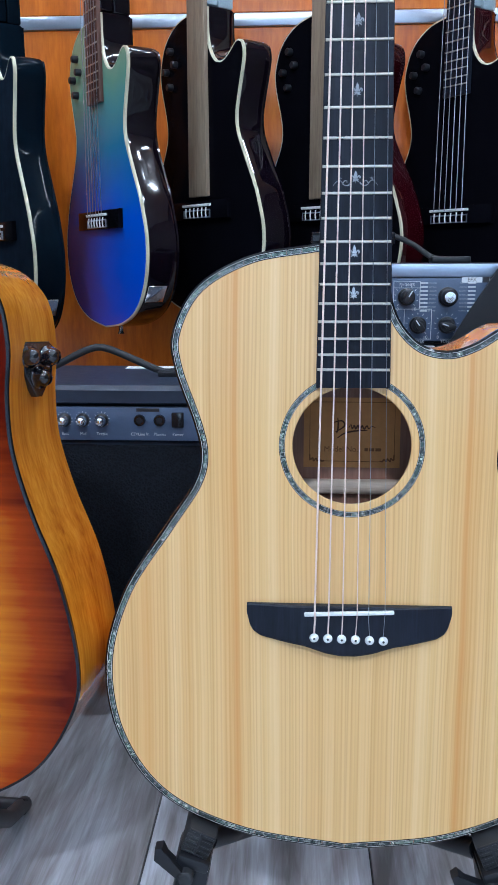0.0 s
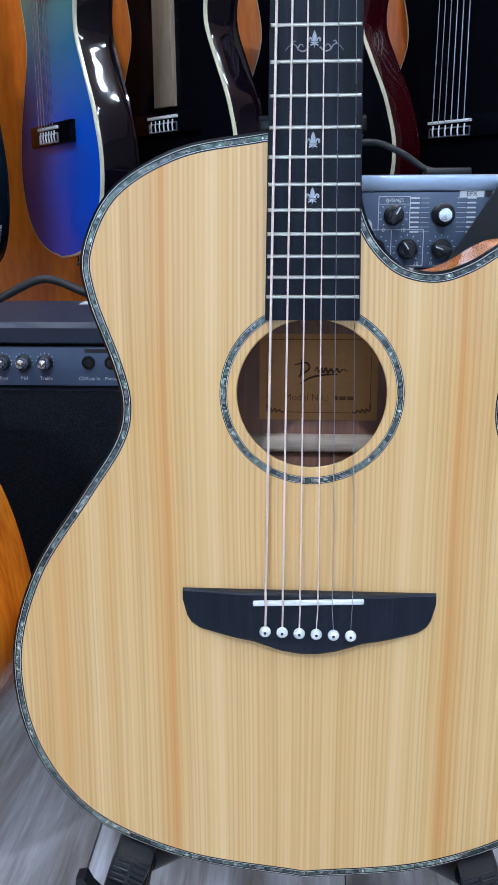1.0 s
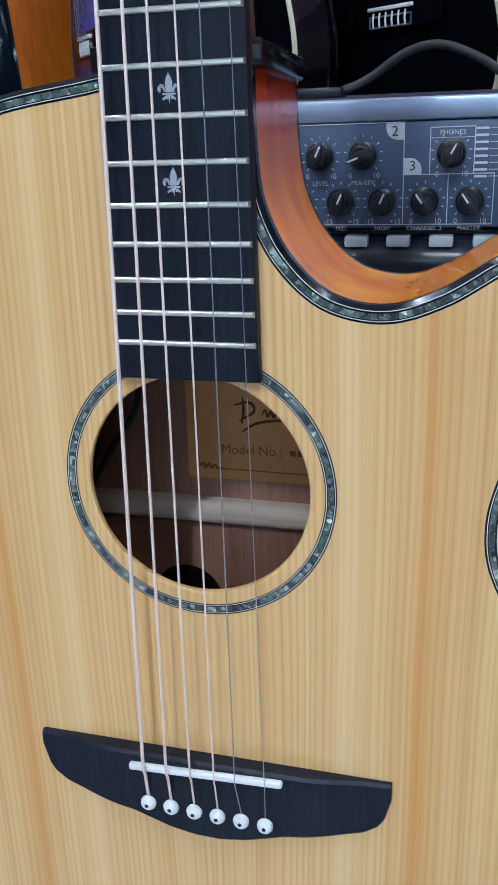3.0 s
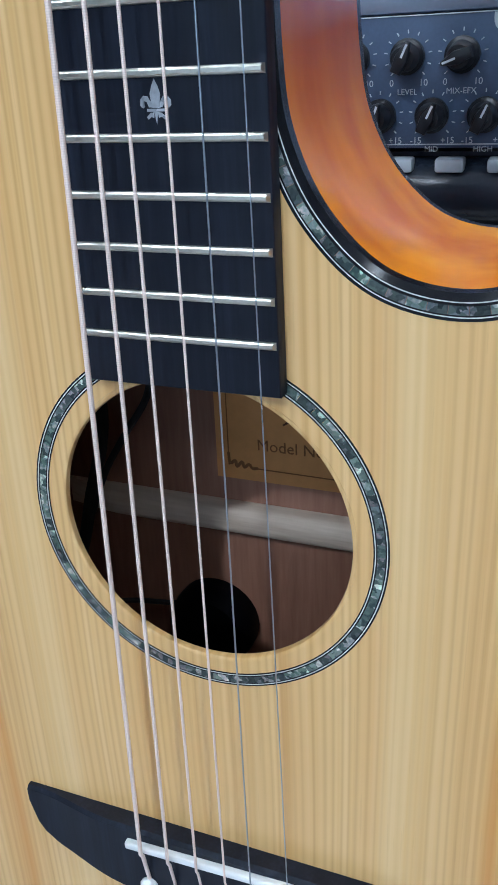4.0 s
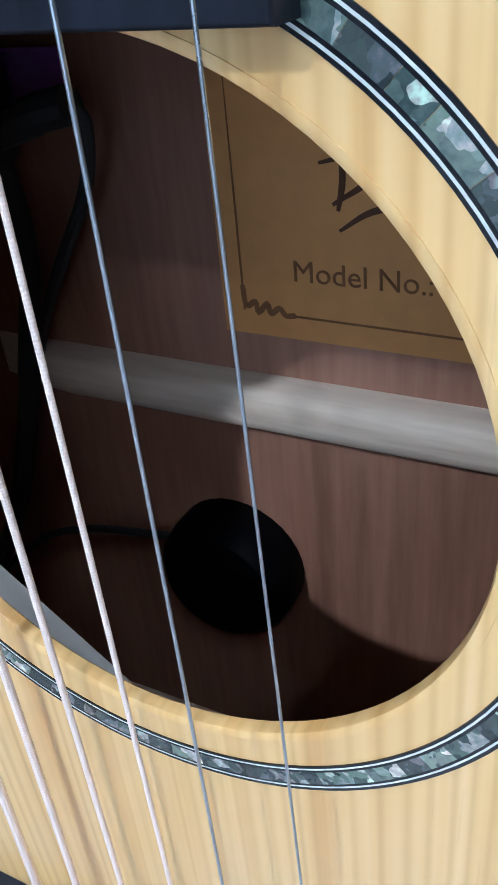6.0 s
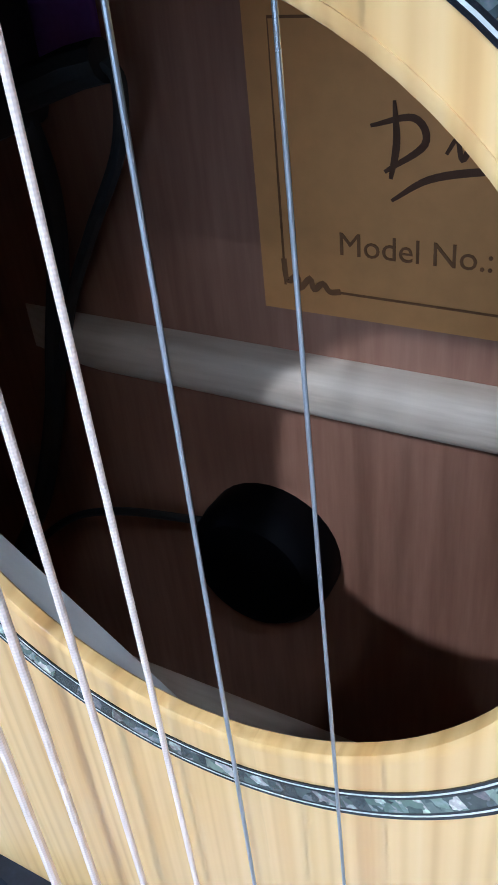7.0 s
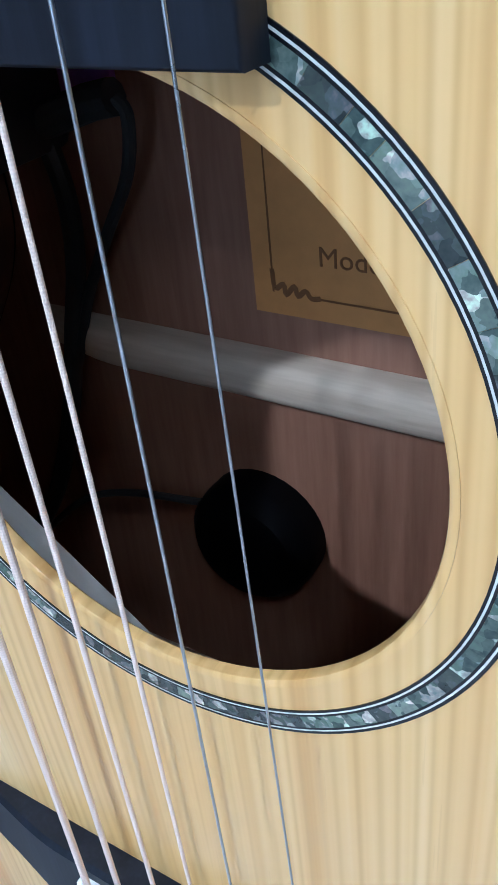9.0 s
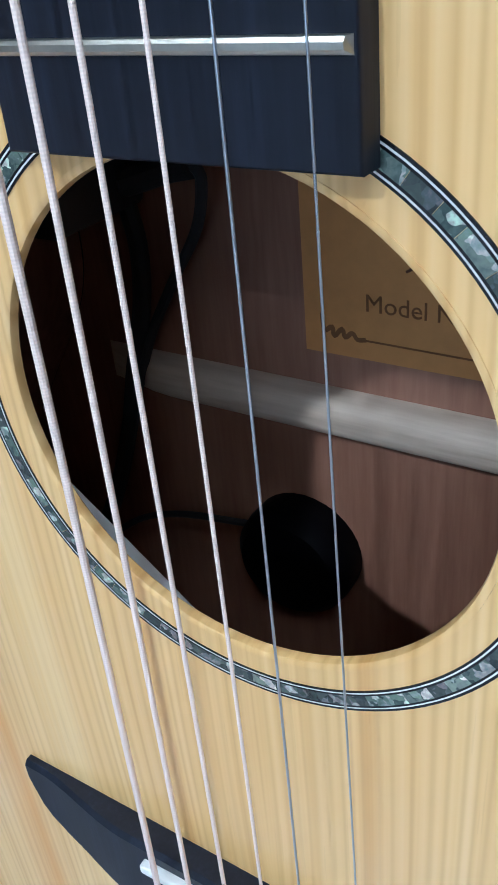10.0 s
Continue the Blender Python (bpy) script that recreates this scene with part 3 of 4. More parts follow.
    for xa, xb, z in ((0.0175, 0.0205, 0.1163), (0.0215, 0.0262, 0.1163), (0.0272, 0.0322, 0.1163)):
        box(xa, xb, yl - .0001, yl + .0001, z - 0.0014, z + 0.0014, bm=bm)
    part("printed_bar", bm, FADED_INK, lab)
    bm = bmesh.new()
    for q, x in ((1, -0.0315), (-1, 0.0440)):
        tube([(x, yl, 0.125), (x, yl, 0.106)], 0.0003, 6, bm)
        tube([Vector((x + q * w.x, yl, 0.106 + w.y)) for w in spline([Vector(v) for v in ((0, .006), (.0005, .001), (.003, .0024), (.0035, -.0004), (.006, .0022), (.0068, -.0003), (.009, .0014), (.0105, -.0003), (.013, .0))], 4)], 0.0007, 6, bm)
    tube([(-0.0185, yl, 0.1058), (0.0310, yl, 0.1054)], 0.0003, 6, bm)
    tube([(-0.0315, yl, 0.125), (-0.0315, yl, 0.159), (0.0440, yl, 0.159), (0.0440, yl, 0.125)], 0.0003, 6, bm)
    pressed(bm)
    part("label_border", bm, FADED_INK, lab)
    bm = bmesh.new()
    strokes = [[(-.0105, .148), (-.0100, .139), (-.0112, .131)], [(-.0155, .1425), (-.0065, .1445), (-.0042, .139), (-.0125, .1325)],
               [(-.011, .126), (-.003, .1315), (.008, .134), (.018, .1345)],
               [(.0002, .1372), (.0022, .1404), (.0034, .1362), (.0054, .1396), (.0068, .1360), (.0090, .1398), (.0104, .1358), (.0130, .1392), (.0148, .1360), (.0176, .1394), (.0192, .1362), (.0222, .1388), (.0256, .1372)]]
    for s in strokes:
        sm = [Vector((0.93 * x + 0.0030, yl, 0.130 + 0.84 * (z - 0.130))) for x, z in spline([Vector(v) for v in s], 6)]
        tube(sm, 0.0006, 6, bm, [0.5 + 0.8 * math.sin(3.0 * i / len(sm) + 0.1) for i in range(len(sm))])
    pressed(bm)
    part("signature_mark", bm, INK, lab, "dark handwritten flourish")
    # rosette
    ros = part("rosette", band(circle(HOLE[0], HOLE[1], 0.0572, 128)[::-1], circle(HOLE[0], HOLE[1], 0.0567, 128)[::-1], -0.0002, 0.0004), BLACK_BIND, g, "abalone ring round the soundhole")
    for r0, r1, mt in ((0.0567, 0.0564, WHITE_LINE), (0.0564, 0.0560, BLACK_BIND), (0.0537, 0.0533, BLACK_BIND), (0.0533, 0.0530, WHITE_LINE), (0.0530, 0.0526, BLACK_BIND)):
        part("ring", band(circle(HOLE[0], HOLE[1], r0, 128)[::-1], circle(HOLE[0], HOLE[1], r1, 128)[::-1], -0.0002, 0.0004), mt, ros)
    rr = random.Random(4)
    ang = 0.0
    while ang < 359.5:
        st = min(rr.uniform(3.2, 7.5), 360 - ang)
        part("shell_inlay", band(circle(HOLE[0], HOLE[1], 0.0560, 5, ang + st - 0.06, ang), circle(HOLE[0], HOLE[1], 0.0537, 5, ang + st - 0.06, ang), -0.0002, 0.0004, closed=False), SHELL, ros)
        ang += st
    bm = bmesh.new()
    rings = [[bm.verts.new((v.x, y, v.y)) for v in circle(HOLE[0], HOLE[1], HOLE[2] + r, 96)] for r, y in ((0.0012, 0.0004), (0.0011, -0.00015), (0.0003, -0.0001), (-0.0002, 0.0002), (-0.0004, 0.0007), (-0.0004, 0.0022), (0.0002, 0.0027), (0.0012, 0.0027))]
    for u, v in zip(rings, rings[1:] + rings[:1]):
        for i in range(96):
            bm.faces.new((u[i], u[(i + 1) % 96], v[(i + 1) % 96], v[i]))
    part("hole_edge", bm, SPRUCE, g, "pale rounded end grain round the soundhole")
    # leg of the cross bracing under the top, below the soundhole's bass side
    part("top_brace", box(-0.075, 0.062, 0.0029, 0.0168, -0.0085, 0.0, 0.0012, 2), LIT_SPRUCE, g, "pale brace under the top", m=pose(-0.037, 0, 0.0815, 0, 39.8, 0))
    # electronics inside
    puck = part("transducer", shift(lathe([(0.0, -0.016), (0.010, -0.016), (0.0165, -0.0145), (0.0195, -0.011), (0.0202, -0.006), (0.0200, 0.0)], sides=32), Matrix.Translation((-0.041, yb, 0.0275))), PUCK_BLACK, g, "round black transducer glued to the back")
    part("lead", tube(spline([Vector(v) for v in ((-0.058, yb - 0.008, 0.036), (-0.085, yb - 0.012, 0.034), (-0.11, yb - 0.01, 0.02), (-0.13, yb - 0.02, 0.0))], 6), 0.0012, 8), RUBBER, puck)
    pre = part("preamp_box", box(-0.118, -0.080, 0.05, 0.088, 0.140, 0.195, 0.004), MATT_BLACK, g, "black preamp housing with leads")
    part("plug", tube([(-0.085, 0.079, 0.147), (-0.066, 0.079, 0.153), (-0.0585, 0.079, 0.1545)], 0.0042, 10), RUBBER, pre)
    part("lead", tube(spline([Vector(v) for v in ((-0.0585, 0.079, 0.1545), (-0.0565, 0.08, 0.150), (-0.062, 0.083, 0.136), (-0.075, 0.086, 0.118), (-0.088, 0.088, 0.098), (-0.098, 0.088, 0.075))], 8), 0.0016, 8), RUBBER, pre)
    part("lead", tube(spline([Vector(v) for v in ((-0.083, 0.08, 0.146), (-0.084, 0.084, 0.128), (-0.089, 0.087, 0.108), (-0.097, 0.088, 0.085), (-0.103, 0.086, 0.06), (-0.112, 0.080, 0.030), (-0.128, 0.072, 0.0))], 8), 0.0028, 8), RUBBER, pre)
    # thin added plate that paints the purple glow on the back
    part("violet_glow_patch", box(-0.128, -0.070, yb - 0.0022, yb - 0.0002, 0.150, 0.163, 0.0006, 1), VIOLET, g, "dark violet patch standing in for a purple glow on the inner back")
    # neck, fingerboard, frets
    def outline_board(y):
        return [(-board_half(Z_END), Z_END), (board_half(Z_END), Z_END), (board_half(0.652), 0.652), (-board_half(0.652), 0.652)]
    fb = part("fingerboard", prism(outline_board(0)[::-1], -0.0052, -0.0001, 0.0005), EBONY, g, "dark ebony fingerboard")
    for n in range(1, 22):
        z, w = fret_z(n), board_half(fret_z(n)) - 0.0004
        bm = bmesh.new()
        prof = [(-0.00115, -0.0050), (-0.0009, -0.0059), (-0.0004, -0.0063), (0.0004, -0.0063), (0.0009, -0.0059), (0.00115, -0.0050)]
        ra = [bm.verts.new((-w + (0.0009 if y < -0.0055 else 0), y, z + dz)) for dz, y in prof]
        rb = [bm.verts.new((w - (0.0009 if y < -0.0055 else 0), y, z + dz)) for dz, y in prof]
        bm.faces.new(ra), bm.faces.new(rb[::-1])
        for i in range(len(prof)):
            j = (i + 1) % len(prof)
            bm.faces.new((ra[i], ra[j], rb[j], rb[i]))
        part("fret", bm, FRET, fb)
    for n in (3, 5, 7, 9, 15, 17):
        zc = (fret_z(n) + fret_z(n - 1)) / 2 + 0.0002
        part("inlay", fleur(-0.001, zc, 0.0092, -0.00530, -0.0050), PEARL, fb, "pearl fleur-de-lis inlay")
    zc = (fret_z(12) + fret_z(11)) / 2
    bm = fleur(-0.001, zc + 0.0015, 0.0085, -0.00530, -0.0050)
    for q in (1, -1):
        for pts in ([(3, -2), (6, -4.2), (9, -3.4), (10.5, -1.2), (12.5, -.4), (14.5, -1.6), (16.5, -4)], [(9.5, -2.5), (8.2, -.8), (6.6, -.9), (6.4, -2.2)], [(12.5, -.4), (11.8, 1.2), (10.4, 1.0)]):
            sm = [Vector((-0.001 + q * x / 1000, -0.0052, zc + z / 1000)) for x, z in spline([Vector(v) for v in pts], 5)]
            tube(sm, 0.0004, 6, bm, [1.3 - 0.9 * i / len(sm) for i in range(len(sm))])
    part("inlay", bm, PEARL, fb, "pearl vine inlay with fleur-de-lis")
    bm = bmesh.new()
    rings = []
    for z in (0.285, 0.33, 0.62, 0.66):
        w, dpt = board_half(z), 0.020 if z > 0.29 else 0.05
        rings.append([bm.verts.new((w * math.cos(q) * 0.999, 0.0 + dpt * math.sin(q), z)) for q in (math.pi * k / 12 for k in range(13))])
    for u, v in zip(rings, rings[1:]):
        for k in range(12):
            bm.faces.new((u[k], u[k + 1], v[k + 1], v[k]))
        bm.faces.new((u[0], v[0], v[12], u[12]))
    bm.faces.new(rings[0]), bm.faces.new(rings[-1][::-1])
    part("neck", bm, DARK_NECK, g, "dark wooden neck")
    part("heel_cap", box(-0.033, 0.0302, 0.002, depth - 0.026, 0.2885, 0.2975, 0.001), BLACK_BIND, g)
    part("nut", box(-0.0218, 0.0218, -0.0085, 0, 0.650, 0.655, 0.0008), BONE, g)
    part("headstock", prism([(-.024, .656), (-.034, .70), (-.036, .83), (0, .842), (.036, .83), (.034, .70), (.024, .656)], 0.0, 0.016, 0.002), EBONY, g)
    # bridge
    half = [(-0.0820, 0.0045), (-0.0822, -0.004), (-0.0805, -0.0125), (-0.0765, -0.0190), (-0.0705, -0.0228), (-0.053, -0.0262), (-0.036, -0.0292), (-0.018, -0.0352), (-0.006, -0.0372)]
    bm = bmesh.new()

    def rise(x):
        q = min(1.0, max(0.0, (0.078 - abs(x)) / 0.036))
        return 0.0030 + 0.0045 * q * q * (3 - 2 * q)
    # cross-sections from end to end
    rings = []
    for k in range(61):
        x = -0.0821 + 0.1642 * k / 60
        zt = 0.0045
        ax = abs(x)
        hp = [(-x_, z_) for x_, z_ in half]
        zb = hp[-1][1]
        for (xa, za), (xb, zb_) in zip(hp, hp[1:]):
            if xb <= ax <= xa:
                zb = zb_ + (za - zb_) * (ax - xb) / max(1e-6, xa - xb)
        if ax > 0.0820:
            zb = -0.004
        hgt = rise(x)
        e = min(0.0015, (zt - zb) * 0.3)
        rings.append([bm.verts.new(v) for v in ((x, -0.0001, zt), (x, -hgt + e * .8, zt), (x, -hgt, zt - e), (x, -hgt, zb + e), (x, -hgt + e * .8, zb), (x, -0.0001, zb))])
    for u, v in zip(rings, rings[1:]):
        for i in range(6):
            j = (i + 1) % 6
            bm.faces.new((u[i], u[j], v[j], v[i]))
    bm.faces.new(rings[0]), bm.faces.new(rings[-1][::-1])
    br = part("bridge", bm, EBONY, g, "black ebony bridge with scooped wings")
    part("saddle", shift(box(-0.0357, 0.0357, -0.0100, -0.006, -0.0016, 0.0016, 0.0009, 3), pose(0, 0, -0.0006, 0, -2.4, 0)), BONE, br, "white bone saddle")
    sx = {1: 0.0283, 2: 0.0153, 3: 0.0061, 4: -0.0053, 5: -0.0164, 6: -0.0274}
    nx = {1: 0.0166, 2: 0.0097, 3: 0.0025, 4: -0.0044, 5: -0.0111, 6: -0.018}
    rise_s = {1: 0.0105, 2: 0.0119, 3: 0.0129, 4: 0.012, 5: 0.0123, 6: 0.0122}
    rise_n = {1: 0.009, 2: 0.0079, 3: 0.0083, 4: 0.0116, 5: 0.0092, 6: 0.0103}
    for n in range(1, 7):
        x, z = 0.0276 - (n - 1) * 0.01105, -0.0229 + (n - 1) * 0.0003
        pin = part("bridge_pin", lathe([(0.0, -0.0036), (0.0016, -0.0035), (0.0030, -0.0027), (0.0037, -0.0014), (0.0036, -0.0004), (0.0026, 0.0004), (0.0025, 0.006)]), BONE, br, "white bridge pin with dark dot", m=Matrix.Translation((x, -0.0075, z)))
        part("dot", lathe([(0.0, -0.00375), (0.0009, -0.0037), (0.0010, -0.0034), (0.0010, -0.003)], sides=14), MATT_BLACK, pin)
    gauge = {1: 0.00032, 2: 0.00042, 3: 0.00062, 4: 0.00080, 5: 0.00102, 6: 0.00128}
    for n in range(1, 7):
        hs, hn = rise_s[n], rise_n[n]
        px = 0.0276 - (n - 1) * 0.01105
        path = [(px, -0.0078, -0.019), (sx[n] * 0.99 + 0.0001, -hs + 0.0008, -0.0025), (sx[n], -hs, -0.0006)] + \
               [(sx[n] + (nx[n] - sx[n]) * k / 8, -hs + (hs - hn) * k / 8, 0.650 * k / 8) for k in range(1, 9)]
        mt = STEEL if n < 3 else wound("wound_bronze", (1.0, 0.80, 0.71), 0.00045 if n < 5 else 0.0006)
        part("string", tube(path, gauge[n] * 0.62, 10), mt, g, "plain steel string" if n < 3 else "bronze-wound string")
    return g


acoustic_guitar()


# ---------------------------------------------------------------- the stands
def guitar_stand(m, label, narrow=0.0, lift=0.0):
    t = thing("guitar_stand", m, label, "guitar stand", "guitar stands")
    for q in (1, -1):
        tilt = pose(q * (0.117 - narrow), 0, -0.1905 + lift, 0, -q * (23 - 150 * narrow), 0)
        pad = part("cradle_pad", box(-0.0125, 0.0125, -0.012, 0.088, -0.023, -0.001, 0.002), RUBBER, t, "black rubber cradle pad with slots", m=tilt)
        for i in range(5):
            part("rib", box(-0.0115, 0.0115, -0.0135, -0.0115, -0.0225 + i * 0.0048, -0.0205 + i * 0.0048, 0.0005, 1), MATT_BLACK, pad)
        part("rib", box(-0.0012, 0.0012, -0.0137, -0.0115, -0.0215, -0.0025, 0.0004, 1), MATT_BLACK, pad)
        part("lip", box(-0.0145, 0.0145, -0.018, 0.02, -0.034, -0.0235, 0.003), MATT_BLACK, pad, m=pose(0, 0, 0, 0, q * 4, 0))
        neck_ = part("bracket", prism([(-.0125, -.033), (.0125, -.033), (.0145, -.075), (-.0145, -.075)][::-1], -0.014, 0.03, 0.003), MATT_BLACK, pad, m=pose(0, 0, 0, 0, q * 10, 0))
        part("lever", shift(prism([(-.034, .005), (-.030, .010), (-.022, .006), (.004, .003), (.004, -.005), (-.028, -.004)], -0.024, -0.013, 0.0015), pose(-0.008, 0, -0.038, 0, 26, 0)), MATT_BLACK, neck_)
        part("pivot", shift(lathe([(0.0, -0.026), (0.005, -0.026), (0.0065, -0.0245), (0.0065, -0.012)], sides=18), Matrix.Translation((-0.006, 0, -0.038))), RUBBER, neck_)
        part("cap", shift(lathe([(0.0, -0.022), (0.009, -0.022), (0.0115, -0.019), (0.012, -0.010)], sides=20), Matrix.Translation((0, 0, -0.066))), MATT_BLACK, neck_)
        part("leg", tube([(q * (0.130 - narrow), 0.006, -0.245 + lift), (q * (0.146 - narrow), -0.03, -0.30), (q * (0.16 - narrow), -0.055, -0.352)], 0.010, 12), MATT_BLACK, t)
        part("back_leg", tube([(q * (0.118 - narrow), 0.03, -0.225 + lift), (q * 0.06, 0.17, -0.29), (q * 0.04, 0.26, -0.328)], 0.009, 12), MATT_BLACK, t)
        part("foot", tube([(q * (0.159 - narrow), -0.053, -0.346), (q * (0.163 - narrow), -0.060, -0.357)], 0.013, 12), RUBBER, t)
    part("crossbar", tube([(-0.05, 0.24, -0.319), (0.05, 0.24, -0.319)], 0.009, 12), MATT_BLACK, t)
    return t


guitar_stand(G, "black folding guitar stand under the natural guitar")


# ---------------------------------------------------------------- the sunburst guitar beside it
def burst_outline(per=8):
    half = [(0, -181), (88, -171), (158, -137), (194, -84), (200, -40), (187, 25), (165, 82), (151, 130), (148, 172), (150, 215), (140, 255), (105, 280), (30, 289)]
    right = spline([Vector(v) / 1000 for v in half], per)
    left = [Vector((-v.x, v.y)) for v in right]
    return left + right[::-1][:-1]


def sunburst_guitar(m):
    t = thing("acoustic_guitar", m, "red-amber sunburst acoustic guitar with flamed maple sides on a stand", "guitar")
    out = burst_outline()
    d = 0.105
    part("soundboard", plate(inset(out, 0.0022), 0, 0.0035, circle(0, 0.133, 0.049, 48)[::-1]), BURST, t, "red to amber sunburst figured top")
    part("binding", band(out, inset(out, 0.0022), 0.0004, 0.0036, y0b=-0.0002), BLACK_BIND, t, "black edge binding")
    part("side", band(out, inset(out, 0.003), 0.0036, d - 0.004), FLAME, t, "amber flamed maple side")
    part("back", plate(out, d - 0.004, d), FLAME, t)
    for r0, r1, mt in ((0.058, 0.0565, BLACK_BIND), (0.0565, 0.0535, SHELL), (0.0535, 0.052, BLACK_BIND)):
        part("rosette", band(circle(0, 0.133, r0, 64)[::-1], circle(0, 0.133, r1, 64)[::-1], -0.0003, 0.0002), mt, t)
    part("fingerboard", prism([(-.0275, .178), (-.022, .65), (.022, .65), (.0275, .178)], -0.006, -0.0002), EBONY, t)
    part("neck", box(-0.024, 0.024, 0.0, 0.022, 0.292, 0.65, 0.008), DARK_NECK, t)
    part("heel", box(-0.026, 0.026, 0.002, 0.085, 0.2895, 0.31, 0.004), DARK_NECK, t)
    part("headstock", prism([(-.024, .652), (-.034, .70), (-.034, .83), (.034, .83), (.034, .70), (.024, .652)], 0.002, 0.017, 0.002), EBONY, t)
    part("bridge", prism([(-.08, .006), (.08, .006), (.08, -.016), (.03, -.028), (-.03, -.028), (-.08, -.016)], -0.008, -0.0002, 0.002), EBONY, t)
    for n in range(6):
        x = -0.027 + n * 0.0108
        part("string", tube([(x, -0.010, -0.004), (x * 0.66, -0.009, 0.65)], 0.0003 + 0.00005 * (6 - n), 6), STEEL, t)
    # tone controls set into the side
    pod = part("control_pod", prism([(-.017, .014), (-.012, .019), (.012, .019), (.017, .014), (.014, -.008), (.003, -.026), (-.003, -.026), (-.014, -.008)], -0.003, 0.004, 0.0012), AMP_GLOSS, t, "black three-knob control pod",
               m=pose(0.1545, 0.045, 0.196, 0, 0, 62))
    for x, z in ((-0.010, 0.007), (0.010, 0.007), (0.0, -0.010)):
        part("knob", lathe([(0.0, -0.0150), (0.0034, -0.0145), (0.0060, -0.0125), (0.0072, -0.009), (0.0075, -0.006), (0.0092, -0.004), (0.0092, -0.0029)], sides=20), KNOB_GLOSS, pod, m=Matrix.Translation((x, 0, z)))
    return t


SUN = pose(-0.4145, -0.012, SADDLE_Z, -LEAN, 0, -4)
sunburst_guitar(SUN)
guitar_stand(SUN, "black folding guitar stand under the sunburst guitar", 0.045, 0.026)


# ---------------------------------------------------------------- guitars hanging on the wall
def hanging_guitar(place, turn, d, face, side, bind, board, board_end, label, strings=True, knobs=False, heel=None):
    t = thing("electric_acoustic_guitar", place @ pose(0, 0, 0, 0, 0, -turn), label, "guitar", "guitars hanging on the wall")
    out = [Vector((v.x * 0.84, v.y * (1.05 if v.y > 0 else 0.82))) for v in body_outline(6)]
    heel = heel or side
    part("top", plate(inset(out, 0.0024), 0, 0.004), face, t)
    part("binding", band(out, inset(out, 0.0024), 0.0004, 0.0042, y0b=-0.0006), bind, t)
    rim = bmesh.new()
    rings = [[rim.verts.new((v.x, y, v.y)) for v in inset(out, -o)] for y, o in ((0.0042, 0.0), (0.0075, 0.0006), (0.016, 0.0010), (d - 0.016, 0.0010), (d - 0.006, 0.0004), (d - 0.004, -0.0006), (d - 0.003, -0.002))]
    for u, v in zip(rings, rings[1:]):
        for i in range(len(u)):
            rim.faces.new((u[i], u[(i + 1) % len(u)], v[(i + 1) % len(u)], v[i]))
    part("side", rim, side, t)
    part("back", plate(inset(out, 0.002), d - 0.003, d), side, t)
    hw = 0.0262
    part("fingerboard", prism([(-hw, board_end), (-0.0225, 0.585), (0.0225, 0.585), (hw, board_end)], -0.007, -0.0003, 0.0008), board, t)
    part("neck", box(-0.0235, 0.0235, 0.0, 0.022, 0.306, 0.60, 0.004), heel, t)
    part("heel", box(-0.0245, 0.0245, 0.0222, d - 0.004, 0.3045, 0.375, 0.003), heel, t)
    part("headstock", prism([(-.026, .60), (-.036, .64), (-.036, .77), (.036, .77), (.036, .64), (.026, .60)], 0.002, 0.018, 0.002), side, t)
    if board is not TAN_WOOD:
        for n in range(1, 20):
            z = 0.585 * 2 ** (-n / 12)
            if z > board_end + 0.004:
                part("fret", box(-0.024, 0.024, -0.0082, -0.0068, z - 0.0009, z + 0.0009), FRET, t)
    br = part("bridge", prism([(-.085, .013), (.085, .013), (.085, -.016), (-.085, -.016)][::-1], -0.008, -0.0002, 0.002), GLOSS_BLACK, t)
    part("saddle", box(-0.040, 0.040, -0.012, -0.006, 0.004, 0.008, 0.001), BONE, br)
    tie = [Vector(v) for v in ((-.038, -.014), (-.038, -.001), (.038, -.001), (.038, -.014))]
    part("tie_block", band(tie, inset(tie, 0.0018), -0.0105, -0.007), ALU, br)
    for n in range(6):
        x = -0.0295 + n * 0.0118
        part("string_tie", tube([(x, -0.0105, -0.013), (x, -0.0115, -0.006), (x, -0.0105, 0.002)], 0.0011, 6), BONE, br)
        if strings:
            part("string", tube([(x, -0.0125, 0.006), (x * 0.78, -0.0105, 0.585)], 0.0006, 6), STEEL if n > 2 else PEARL, t)
    part("jack_plate", box(0.0, 0.002, 0.010, 0.040, -0.015, 0.015, 0.0008), CHROME, t, "small chrome jack plate", m=pose(0.1498, -0.004, -0.1140, 0, 36, 0))
    part("strap_button", lathe([(0.0, -0.012), (0.006, -0.011), (0.004, -0.006), (0.004, 0.0)], axis="z", sides=12), CHROME, t, m=pose(0, d / 2, -0.1735))
    if knobs:
        for x, z in ((-0.080, 0.255), (-0.095, 0.225), (-0.068, 0.233), (-0.083, 0.200)):
            part("knob", lathe([(0.0, -0.010), (0.0045, -0.010), (0.0056, -0.0085), (0.006, 0.0)], sides=14), MATT_BLACK, t, m=Matrix.Translation((x, 0, z)))
    return t


